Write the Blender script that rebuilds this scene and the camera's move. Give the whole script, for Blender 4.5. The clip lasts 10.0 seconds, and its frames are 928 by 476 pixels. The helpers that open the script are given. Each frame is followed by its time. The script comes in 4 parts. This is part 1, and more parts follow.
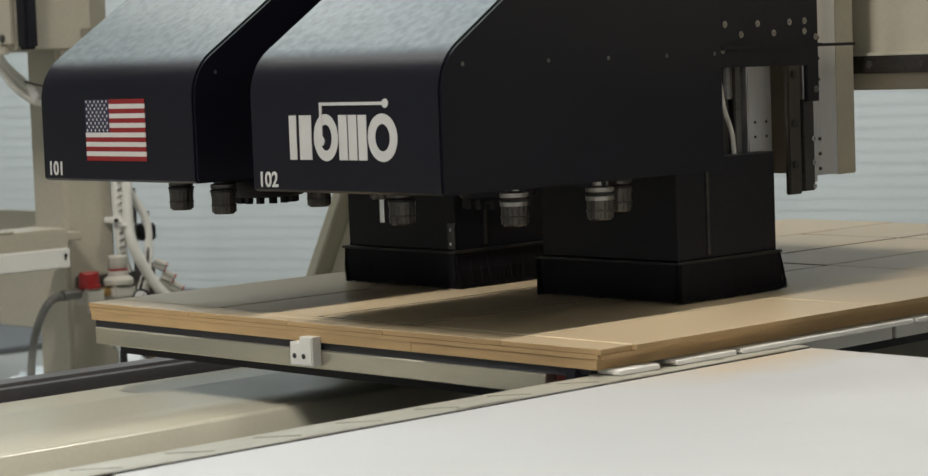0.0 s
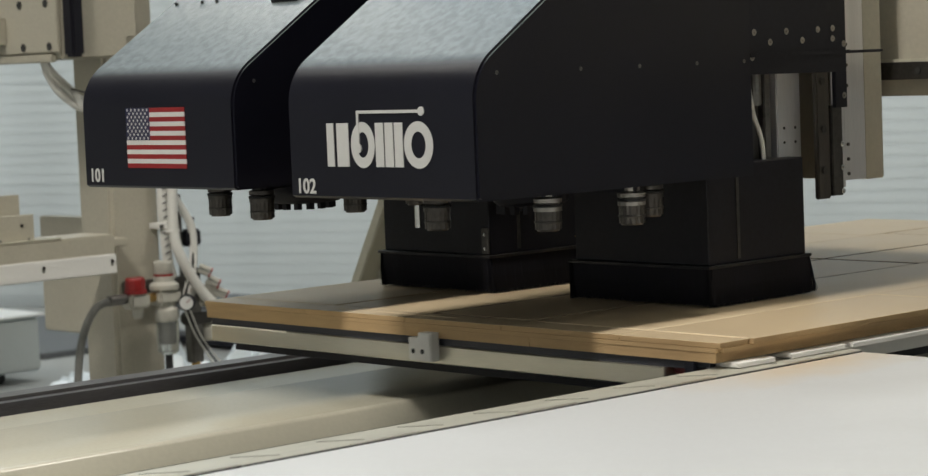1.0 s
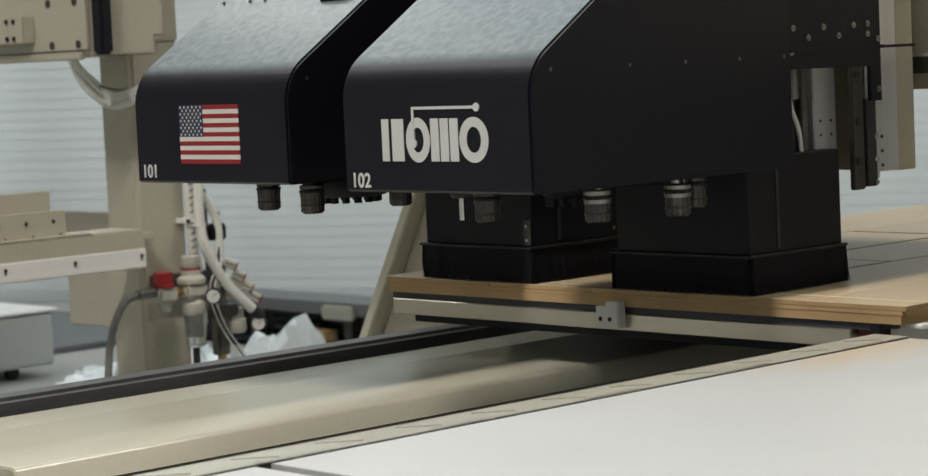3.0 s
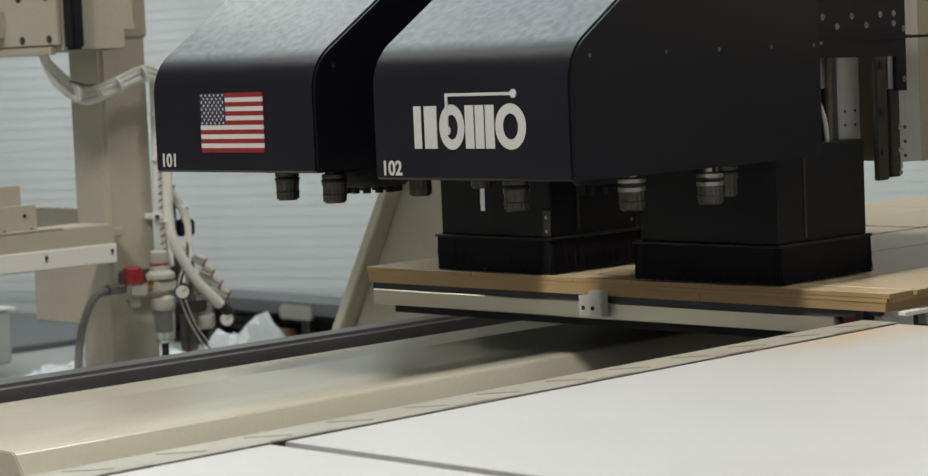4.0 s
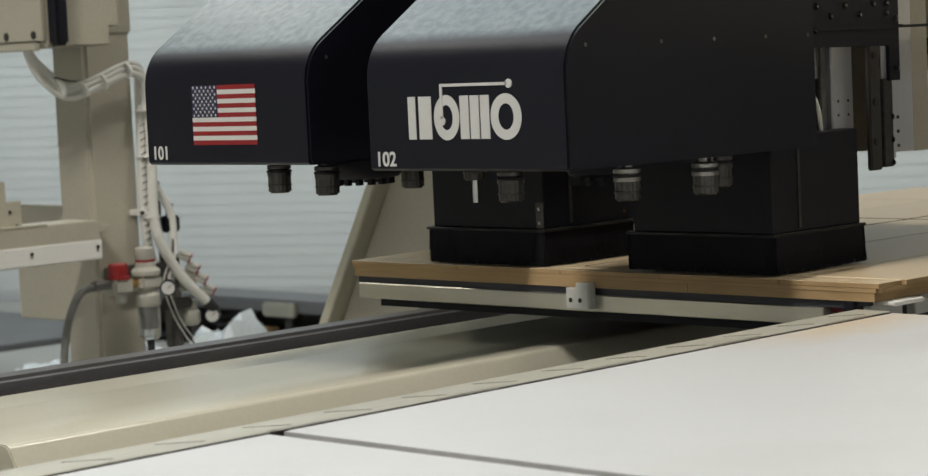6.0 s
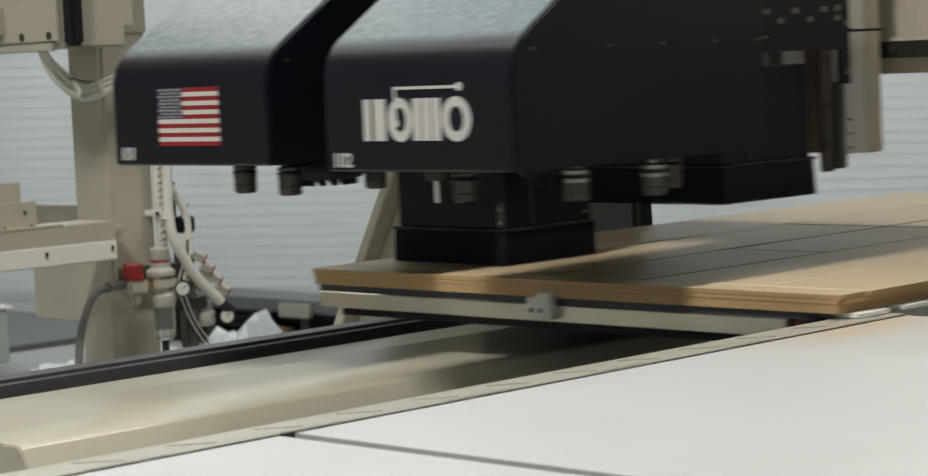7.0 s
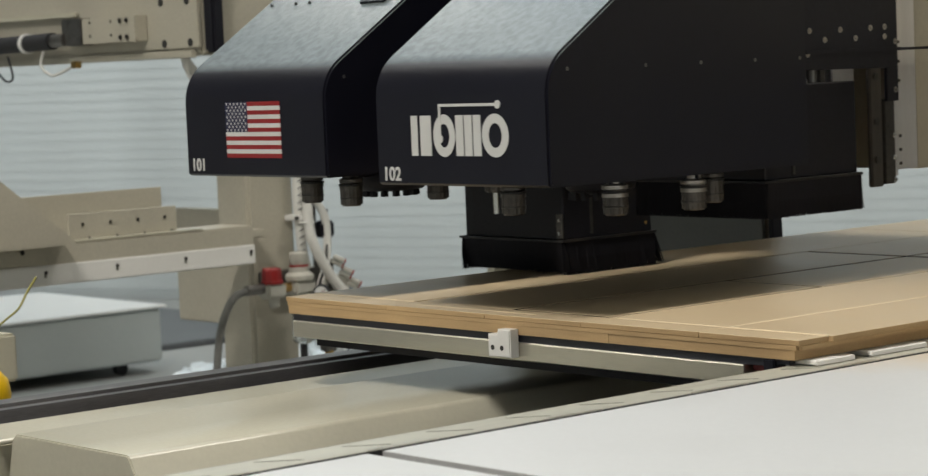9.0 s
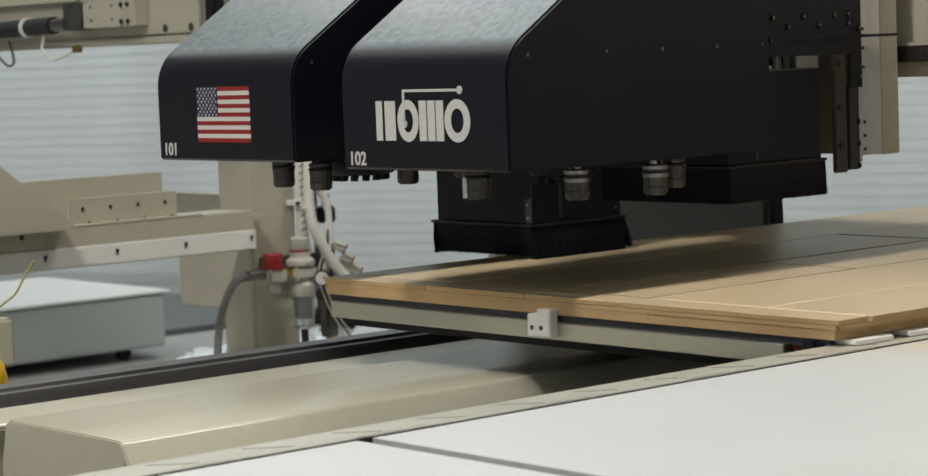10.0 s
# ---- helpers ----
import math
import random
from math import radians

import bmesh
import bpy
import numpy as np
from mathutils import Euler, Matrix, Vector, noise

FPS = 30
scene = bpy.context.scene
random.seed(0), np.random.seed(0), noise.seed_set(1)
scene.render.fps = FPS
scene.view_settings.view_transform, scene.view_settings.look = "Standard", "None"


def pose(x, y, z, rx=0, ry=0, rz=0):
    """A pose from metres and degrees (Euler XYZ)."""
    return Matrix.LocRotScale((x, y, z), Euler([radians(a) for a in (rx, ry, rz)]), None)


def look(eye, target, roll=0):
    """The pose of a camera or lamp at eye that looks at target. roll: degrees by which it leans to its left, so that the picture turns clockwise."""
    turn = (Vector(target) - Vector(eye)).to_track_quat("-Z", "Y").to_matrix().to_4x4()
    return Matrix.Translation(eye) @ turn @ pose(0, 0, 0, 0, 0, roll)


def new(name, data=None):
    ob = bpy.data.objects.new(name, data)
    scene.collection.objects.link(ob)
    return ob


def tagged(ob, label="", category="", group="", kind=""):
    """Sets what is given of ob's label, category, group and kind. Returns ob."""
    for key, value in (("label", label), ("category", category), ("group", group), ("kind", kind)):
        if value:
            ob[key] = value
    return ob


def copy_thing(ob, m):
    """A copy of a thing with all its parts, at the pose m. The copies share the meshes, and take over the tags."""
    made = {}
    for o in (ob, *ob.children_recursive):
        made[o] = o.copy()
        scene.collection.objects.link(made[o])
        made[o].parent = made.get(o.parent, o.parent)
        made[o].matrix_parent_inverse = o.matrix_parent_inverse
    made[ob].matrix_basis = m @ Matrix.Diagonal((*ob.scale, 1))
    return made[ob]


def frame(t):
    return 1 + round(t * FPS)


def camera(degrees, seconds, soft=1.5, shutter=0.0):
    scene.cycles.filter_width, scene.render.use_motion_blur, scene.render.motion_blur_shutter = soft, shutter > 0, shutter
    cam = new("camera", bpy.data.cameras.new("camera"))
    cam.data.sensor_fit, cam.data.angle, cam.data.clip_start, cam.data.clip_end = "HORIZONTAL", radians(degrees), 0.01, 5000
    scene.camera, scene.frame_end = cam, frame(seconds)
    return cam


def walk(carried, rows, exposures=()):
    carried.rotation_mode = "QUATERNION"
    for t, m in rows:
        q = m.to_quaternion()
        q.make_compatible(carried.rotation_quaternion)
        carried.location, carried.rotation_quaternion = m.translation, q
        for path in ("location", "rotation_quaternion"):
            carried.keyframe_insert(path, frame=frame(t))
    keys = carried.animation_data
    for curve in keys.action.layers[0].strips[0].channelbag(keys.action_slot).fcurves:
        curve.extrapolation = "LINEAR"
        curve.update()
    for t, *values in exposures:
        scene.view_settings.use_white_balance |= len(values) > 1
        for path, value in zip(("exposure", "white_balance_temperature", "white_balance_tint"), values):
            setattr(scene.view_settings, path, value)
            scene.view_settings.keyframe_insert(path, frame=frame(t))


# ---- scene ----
cam = camera(22.67, 10.0, soft=1.35, shutter=0.5)
cam.data.dof.use_dof, cam.data.dof.focus_distance, cam.data.dof.aperture_fstop = True, 3.7, 10.0
walk(cam, [
    (0, look((2.6426, -2.1789, 1.3527), (-0.2580, 0.5573, 1.0370), -2.097)),
    (0.5, look((2.6403, -2.2059, 1.3602), (-0.2735, 0.5173, 1.0541), -2.350)),
    (1, look((2.6441, -2.2291, 1.3598), (-0.2929, 0.4691, 1.0529), -2.303)),
    (1.5, look((2.6433, -2.2577, 1.3607), (-0.2926, 0.4413, 1.0506), -2.317)),
    (2, look((2.6484, -2.2954, 1.3626), (-0.2943, 0.3963, 1.0538), -2.400)),
    (3.5, look((2.6270, -2.4210, 1.3724), (-0.2622, 0.3258, 1.0457), -2.673)),
    (4, look((2.6064, -2.4623, 1.3468), (-0.2407, 0.3296, 1.0331), -2.449)),
    (4.5, look((2.5857, -2.4691, 1.3358), (-0.2441, 0.3404, 1.0203), -2.651)),
    (5, look((2.5805, -2.4748, 1.3345), (-0.2435, 0.3404, 1.0186), -2.610)),
    (5.5, look((2.5836, -2.4759, 1.3338), (-0.2357, 0.3440, 1.0174), -2.655)),
    (7, look((2.5828, -2.4651, 1.3343), (-0.2580, 0.3333, 1.0204), -2.594)),
    (7.5, look((2.5887, -2.4604, 1.3340), (-0.3111, 0.2773, 1.0235), -2.691)),
    (8, look((2.6177, -2.4529, 1.3373), (-0.3613, 0.1993, 1.0342), -2.683)),
    (8.5, look((2.6292, -2.4279, 1.3464), (-0.3890, 0.1796, 1.0436), -2.566)),
    (9, look((2.6583, -2.4040, 1.3596), (-0.3802, 0.1795, 1.0533), -2.392)),
    (9.5, look((2.6655, -2.3911, 1.3605), (-0.3759, 0.1877, 1.0455), -2.394)),
    (10, look((2.6569, -2.3763, 1.3576), (-0.3899, 0.1941, 1.0270), -2.273)),
])

# ---- light: a workshop hall with rows of ceiling tubes and a little ambient from the hall ----
world = bpy.data.worlds.new("hall_ambient")
world.use_nodes = True
world.node_tree.nodes["Background"].inputs[0].default_value = (0.80, 0.90, 1.0, 1)
world.node_tree.nodes["Background"].inputs[1].default_value = 0.15
scene.world = world
scene.view_settings.exposure = 0.0


def area_lamp(x, y, z, sx, sy, watts, colour=(1.0, 0.95, 0.87)):
    data = bpy.data.lights.new("ceiling_tube_light", "AREA")
    data.shape, data.size, data.size_y, data.energy, data.color = "RECTANGLE", sx, sy, watts, colour
    ob = new("ceiling_tube_light", data)
    ob.matrix_world = pose(x, y, z)
    return ob


# No lamp is in view; the third is added for the hood crease glint.
LAMPS = [(0.45, -3.5, 435), (0.45, -7.4, 30), (-6.2, -1.75, 78), (4.9, -4.6, 9), (4.9, 4.0, 9), (-9.5, 4.5, 60), (-0.5, 10.5, 45), (0.45, 3.3, 170)]
for lx, ly, watts in LAMPS:
    area_lamp(lx, ly, 7.32, 0.7, 2.0, watts)
# Unseen bluish lamp, added for the hood slopes' sheen and a cool fill.
hood_sheen_lamp = area_lamp(-6.8, 2.6, 7.5, 6.0, 6.0, 235, (0.74, 0.89, 1.0))
hood_sheen_lamp.name = "roof_light"
SHEEN_LAMP_AT = (-6.8, 2.6)
# daylight behind the translucent roller door
yard = area_lamp(-7.2, 7.4, 1.6, 13.0, 2.8, 240, (1.0, 0.99, 0.965))
yard.name, yard.matrix_world = "yard_daylight", look((-7.226, 7.459, 1.6), (-6.7, 6.38, 1.6))


# ---- materials ----
def material(name, colour, rough=0.5, metal=0.0, var=0.12, scale=8.0, bump=0.0, bump_scale=300.0, coat=0.0, fine=120.0, spec=0.5,
             stretch=(1, 1, 1), dirt=None, dirt_amount=0.0, dirt_scale=3.0, piece=0.0, rvar=0.09):
    m = bpy.data.materials.new(name)
    m.use_nodes = True
    nt = m.node_tree
    bs = nt.nodes["Principled BSDF"]
    bs.inputs["Metallic"].default_value = metal
    bs.inputs["Coat Weight"].default_value = coat
    bs.inputs["Specular IOR Level"].default_value = spec
    tc = nt.nodes.new("ShaderNodeTexCoord")
    mp = nt.nodes.new("ShaderNodeMapping")
    mp.inputs["Scale"].default_value = stretch
    nt.links.new(tc.outputs["Object"], mp.inputs[0])
    n1 = nt.nodes.new("ShaderNodeTexNoise")
    n1.inputs["Scale"].default_value, n1.inputs["Detail"].default_value = scale, 5
    n2 = nt.nodes.new("ShaderNodeTexNoise")
    n2.inputs["Scale"].default_value, n2.inputs["Detail"].default_value = fine, 3
    for n in (n1, n2):
        nt.links.new(mp.outputs[0], n.inputs["Vector"])
    add = nt.nodes.new("ShaderNodeMath")
    add.operation = "ADD"
    nt.links.new(n1.outputs["Fac"], add.inputs[0])
    nt.links.new(n2.outputs["Fac"], add.inputs[1])
    mr = nt.nodes.new("ShaderNodeMapRange")
    mr.inputs["From Min"].default_value, mr.inputs["From Max"].default_value = 0.6, 1.4
    mr.inputs["To Min"].default_value, mr.inputs["To Max"].default_value = 1 - var, 1 + var
    nt.links.new(add.outputs[0], mr.inputs["Value"])
    mul = nt.nodes.new("ShaderNodeVectorMath")
    mul.operation = "SCALE"
    mul.inputs[0].default_value = colour
    if piece:
        oi = nt.nodes.new("ShaderNodeObjectInfo")
        pr = nt.nodes.new("ShaderNodeMapRange")
        pr.inputs["To Min"].default_value, pr.inputs["To Max"].default_value = 1 - piece, 1 + piece
        nt.links.new(oi.outputs["Random"], pr.inputs["Value"])
        pm = nt.nodes.new("ShaderNodeMath")
        pm.operation = "MULTIPLY"
        nt.links.new(mr.outputs[0], pm.inputs[0])
        nt.links.new(pr.outputs[0], pm.inputs[1])
        nt.links.new(pm.outputs[0], mul.inputs["Scale"])
    else:
        nt.links.new(mr.outputs[0], mul.inputs["Scale"])
    out = mul.outputs[0]
    if dirt:
        n3 = nt.nodes.new("ShaderNodeTexNoise")
        n3.inputs["Scale"].default_value, n3.inputs["Detail"].default_value = dirt_scale, 8
        nt.links.new(mp.outputs[0], n3.inputs["Vector"])
        dr = nt.nodes.new("ShaderNodeMapRange")
        dr.inputs["From Min"].default_value, dr.inputs["From Max"].default_value = 0.5, 0.75
        dr.inputs["To Max"].default_value = dirt_amount
        nt.links.new(n3.outputs["Fac"], dr.inputs["Value"])
        mx = nt.nodes.new("ShaderNodeMix")
        mx.data_type = "RGBA"
        nt.links.new(dr.outputs[0], mx.inputs["Factor"])
        nt.links.new(out, mx.inputs["A"])
        mx.inputs["B"].default_value = (*dirt, 1)
        out = mx.outputs["Result"]
    nt.links.new(out, bs.inputs["Base Color"])
    rr = nt.nodes.new("ShaderNodeMapRange")
    rr.inputs["To Min"].default_value, rr.inputs["To Max"].default_value = max(0.03, rough - rvar), min(1, rough + rvar)
    nt.links.new(n1.outputs["Fac"], rr.inputs["Value"])
    nt.links.new(rr.outputs[0], bs.inputs["Roughness"])
    if bump:
        n4 = nt.nodes.new("ShaderNodeTexNoise")
        n4.inputs["Scale"].default_value, n4.inputs["Detail"].default_value = bump_scale, 2
        nt.links.new(mp.outputs[0], n4.inputs["Vector"])
        b = nt.nodes.new("ShaderNodeBump")
        b.inputs["Strength"].default_value, b.inputs["Distance"].default_value = bump, 0.002
        nt.links.new(n4.outputs["Fac"], b.inputs["Height"])
        nt.links.new(b.outputs[0], bs.inputs["Normal"])
    return m


def translucent(m, share=0.6):
    """Lets part of the light behind a thin sheet through."""
    nt = m.node_tree
    bs, out = nt.nodes["Principled BSDF"], nt.nodes["Material Output"]
    tr = nt.nodes.new("ShaderNodeBsdfTranslucent")
    nt.links.new(bs.inputs["Base Color"].links[0].from_socket, tr.inputs["Color"])
    mix = nt.nodes.new("ShaderNodeMixShader")
    mix.inputs[0].default_value = share
    nt.links.new(bs.outputs[0], mix.inputs[1])
    nt.links.new(tr.outputs[0], mix.inputs[2])
    nt.links.new(mix.outputs[0], out.inputs["Surface"])
    return m


def dust_and_sheen(m, colour=(0.20, 0.235, 0.235), amount=0.68):
    """Board dust and the bluish sheen of upward faces, both put in as colour."""
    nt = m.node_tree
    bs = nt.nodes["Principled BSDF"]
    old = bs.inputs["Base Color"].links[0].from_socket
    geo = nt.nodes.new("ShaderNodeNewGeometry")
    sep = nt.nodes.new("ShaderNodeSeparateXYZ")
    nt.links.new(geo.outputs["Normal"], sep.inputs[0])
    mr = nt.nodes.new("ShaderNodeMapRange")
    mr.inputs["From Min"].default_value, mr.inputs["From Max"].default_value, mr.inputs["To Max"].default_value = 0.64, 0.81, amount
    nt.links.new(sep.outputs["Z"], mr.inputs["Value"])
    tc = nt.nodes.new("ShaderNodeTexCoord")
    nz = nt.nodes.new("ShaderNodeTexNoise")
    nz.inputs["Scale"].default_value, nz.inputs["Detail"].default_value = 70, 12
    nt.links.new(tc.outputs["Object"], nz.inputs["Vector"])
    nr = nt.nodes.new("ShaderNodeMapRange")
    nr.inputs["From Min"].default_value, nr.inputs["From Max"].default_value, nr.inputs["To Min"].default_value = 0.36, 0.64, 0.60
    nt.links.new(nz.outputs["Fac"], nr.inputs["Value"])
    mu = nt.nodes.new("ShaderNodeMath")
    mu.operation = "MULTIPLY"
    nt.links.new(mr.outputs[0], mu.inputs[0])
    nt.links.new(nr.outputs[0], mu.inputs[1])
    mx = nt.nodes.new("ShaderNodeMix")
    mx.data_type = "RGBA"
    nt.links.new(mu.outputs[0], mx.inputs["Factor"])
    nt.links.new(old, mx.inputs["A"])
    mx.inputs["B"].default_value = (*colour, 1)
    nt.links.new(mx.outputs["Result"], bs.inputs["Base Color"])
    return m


BLACK = dust_and_sheen(material("black_powder_coat", (0.0080, 0.0080, 0.0140), 0.31, var=0.1, rvar=0.025, bump=0.14, bump_scale=620, dirt=(0.014, 0.014, 0.019), dirt_amount=0.2, spec=0.31))
BLACK_FLAT = material("black_sheet_metal", (0.012, 0.012, 0.0175), 0.5, var=0.3, dirt=(0.018, 0.018, 0.023), dirt_amount=0.3, spec=0.26, dirt_scale=9)
BRISTLE = material("black_bristle", (0.013, 0.013, 0.018), 0.75, var=0.4, spec=0.2, stretch=(1, 1, 0.05), fine=500)
RUBBER = material("black_rubber", (0.018, 0.018, 0.020), 0.7)
PHENOLIC = material("dark_phenolic_sheet", (0.036, 0.037, 0.048), 0.45, var=0.2, stretch=(0.4, 4, 4))
BEIGE = material("beige_machine_enamel", (0.54, 0.515, 0.415), 0.23, var=0.05, scale=3, dirt=(0.44, 0.42, 0.34), dirt_amount=0.2, dirt_scale=1.5, rvar=0.02)
BEIGE_DULL = material("beige_painted_steel", (0.46, 0.43, 0.35), 0.38, var=0.08, scale=3, dirt=(0.28, 0.25, 0.20), dirt_amount=0.35)
ALU = material("brushed_aluminium", (0.70, 0.67, 0.58), 0.31, metal=0.92, var=0.06, stretch=(0.3, 6, 6), dirt=(0.45, 0.40, 0.30), dirt_amount=0.3)
ALU_V = material("milled_aluminium", (0.68, 0.675, 0.69), 0.36, metal=0.65, var=0.10, stretch=(6, 6, 0.3))
STEEL = material("dark_tool_steel", (0.22, 0.21, 0.20), 0.33, metal=0.9, var=0.25, dirt=(0.06, 0.05, 0.04), dirt_amount=0.5, dirt_scale=25)
STEEL_DARK = material("oiled_dark_steel", (0.09, 0.085, 0.08), 0.38, metal=0.8, var=0.3, dirt=(0.03, 0.03, 0.03), dirt_amount=0.4)
CHROME = material("bright_bolt_steel", (0.65, 0.65, 0.64), 0.22, metal=1.0, var=0.1)
MDF = material("raw_mdf", (0.56, 0.445, 0.29), 0.36, var=0.07, scale=5, bump=0.12, bump_scale=500, fine=260, piece=0.05, dirt=(0.47, 0.36, 0.225), dirt_amount=0.4)
MDF_EDGE = material("raw_mdf_core", (0.48, 0.325, 0.165), 0.8, var=0.16, scale=9, stretch=(1, 1, 8), fine=200, dirt=(0.24, 0.14, 0.06), dirt_amount=0.4)
WHITE_PL = material("white_plastic", (0.78, 0.77, 0.74), 0.38, var=0.03)
GREY_PL = material("grey_plastic", (0.47, 0.455, 0.40), 0.45, var=0.06)
RED = material("red_plastic_knob", (0.26, 0.012, 0.012), 0.42, var=0.12)
RED_DARK = material("dark_red_stop", (0.20, 0.02, 0.02), 0.5)
STRAP = material("dull_yellow_strap", (0.33, 0.30, 0.06), 0.5, var=0.2, fine=60)
YELLOW = material("yellow_plastic", (0.80, 0.50, 0.01), 0.35, var=0.05)
HOSE_WHITE = material("white_hose", (0.72, 0.71, 0.67), 0.42, var=0.05)
HOSE_GREY = material("grey_braided_hose", (0.17, 0.17, 0.16), 0.5, var=0.3, stretch=(6, 6, 6))
CONCRETE = material("worn_grey_concrete", (0.33, 0.33, 0.31), 0.6, var=0.15, scale=1.2, dirt=(0.22, 0.22, 0.21), dirt_amount=0.5, dirt_scale=0.8)
DOOR_SLAT = translucent(material("pale_blue_door_slat", (0.66, 0.69, 0.69), 0.5, var=0.05, scale=0.8, dirt=(0.55, 0.58, 0.58), dirt_amount=0.4, dirt_scale=0.9))
WALL = material("pale_painted_wall", (0.66, 0.69, 0.69), 0.7, var=0.05, scale=0.7)
CEIL = material("white_ceiling", (0.72, 0.72, 0.70), 0.8, var=0.05, scale=0.7)
CABINET = material("grey_green_cabinet", (0.40, 0.42, 0.40), 0.45, var=0.05, scale=2)
FILM = material("pale_blue_plastic_film", (0.64, 0.68, 0.69), 0.25, var=0.12, scale=6)
DECAL_W = material("white_vinyl", (0.60, 0.60, 0.585), 0.4, var=0.02)
DECAL_R = material("red_vinyl", (0.25, 0.016, 0.018), 0.4, var=0.04)
DECAL_B = material("navy_vinyl", (0.014, 0.016, 0.055), 0.4, var=0.04)
BRASS = material("brass", (0.55, 0.36, 0.13), 0.3, metal=1.0)
TOOL = material("dark_tool_holder_steel", (0.095, 0.087, 0.080), 0.34, metal=0.8, var=0.3, dirt=(0.05, 0.045, 0.04), dirt_amount=0.5, dirt_scale=30)
TOOL_BRIGHT = material("ground_tool_steel", (0.33, 0.31, 0.285), 0.32, metal=0.9, var=0.15)
MDF_LIGHT = material("fresh_cut_mdf", (0.72, 0.61, 0.44), 0.75, var=0.08)
BLUE_STEEL = material("blue_grey_machine_paint", (0.12, 0.125, 0.13), 0.5, var=0.2, scale=3)
WOOD = material("pale_wood", (0.50, 0.33, 0.17), 0.6, var=0.2, stretch=(1, 8, 8))


def laminate():
    """White table laminate, scuffed, with a rusty brown stain by its back edge."""
    m = material("white_laminate", (0.59, 0.605, 0.615), 0.42, var=0.03, scale=2.5, dirt=(0.49, 0.50, 0.495), dirt_amount=0.6, dirt_scale=2.2)
    nt = m.node_tree
    bs = nt.nodes["Principled BSDF"]
    old = bs.inputs["Base Color"].links[0].from_socket
    tc = nt.nodes.new("ShaderNodeTexCoord")
    sub = nt.nodes.new("ShaderNodeVectorMath")
    sub.operation = "SUBTRACT"
    sub.inputs[1].default_value = (-0.905, 0.97, 0.9045)
    nt.links.new(tc.outputs["Object"], sub.inputs[0])
    sc = nt.nodes.new("ShaderNodeVectorMath")
    sc.operation = "MULTIPLY"
    sc.inputs[1].default_value = (9.0, 3.2, 1.0)
    nt.links.new(sub.outputs[0], sc.inputs[0])
    ln = nt.nodes.new("ShaderNodeVectorMath")
    ln.operation = "LENGTH"
    nt.links.new(sc.outputs[0], ln.inputs[0])
    nz = nt.nodes.new("ShaderNodeTexNoise")
    nz.inputs["Scale"].default_value, nz.inputs["Detail"].default_value = 14, 6
    nt.links.new(tc.outputs["Object"], nz.inputs["Vector"])
    ad = nt.nodes.new("ShaderNodeMath")
    ad.operation = "ADD"
    nt.links.new(ln.outputs["Value"], ad.inputs[0])
    nt.links.new(nz.outputs["Fac"], ad.inputs[1])
    mr = nt.nodes.new("ShaderNodeMapRange")
    mr.inputs["From Min"].default_value, mr.inputs["From Max"].default_value = 0.6, 1.6
    mr.inputs["To Min"].default_value, mr.inputs["To Max"].default_value = 0.5, 0.0
    nt.links.new(ad.outputs[0], mr.inputs["Value"])
    mx = nt.nodes.new("ShaderNodeMix")
    mx.data_type = "RGBA"
    nt.links.new(mr.outputs[0], mx.inputs["Factor"])
    nt.links.new(old, mx.inputs["A"])
    mx.inputs["B"].default_value = (0.60, 0.41, 0.17, 1)
    nt.links.new(mx.outputs["Result"], bs.inputs["Base Color"])
    return m


LAMINATE = laminate()


def clear_plastic():
    m = bpy.data.materials.new("clear_bowl_plastic")
    m.use_nodes = True
    bs = m.node_tree.nodes["Principled BSDF"]
    bs.inputs["Base Color"].default_value = (0.80, 0.82, 0.78, 1)
    bs.inputs["Transmission Weight"].default_value = 0.85
    bs.inputs["Roughness"].default_value = 0.12
    return m


CLEAR = clear_plastic()


def tube_glow():
    m = bpy.data.materials.new("lit_ceiling_tube")
    m.use_nodes = True
    bs = m.node_tree.nodes["Principled BSDF"]
    bs.inputs["Emission Color"].default_value = (1.0, 0.96, 0.88, 1)
    bs.inputs["Emission Strength"].default_value = 6.0
    return m


GLOW = tube_glow()


# ---- mesh helpers ----
def thing(name, label, category, at=(0, 0, 0), group="", kind=""):
    ob = new(name)
    ob.location = at
    ob.empty_display_size = 0.1
    return tagged(ob, label, category, group, kind)


def home(ob):
    p = Vector((0, 0, 0))
    while ob is not None:
        p += ob.location
        ob = ob.parent
    return p


def part(name, bm, mat, parent=None, label="", smooth=False):
    """Links a bmesh, made in world coordinates, as one mesh object under a thing or a part."""
    me = bpy.data.meshes.new(name)
    if parent is not None:
        bmesh.ops.translate(bm, vec=-home(parent), verts=bm.verts)
    bm.to_mesh(me)
    bm.free()
    for mm in (mat if isinstance(mat, (list, tuple)) else [mat]):
        me.materials.append(mm)
    if smooth:
        me.shade_smooth()
        me.set_sharp_from_angle(angle=radians(40))
    ob = new(name, me)
    ob.parent = parent
    if label:
        ob["label"] = label
    return ob


def bevelled(bm, w, seg=2):
    if w:
        bmesh.ops.bevel(bm, geom=bm.edges[:], offset=w, segments=seg, affect="EDGES", clamp_overlap=True)
    return bm


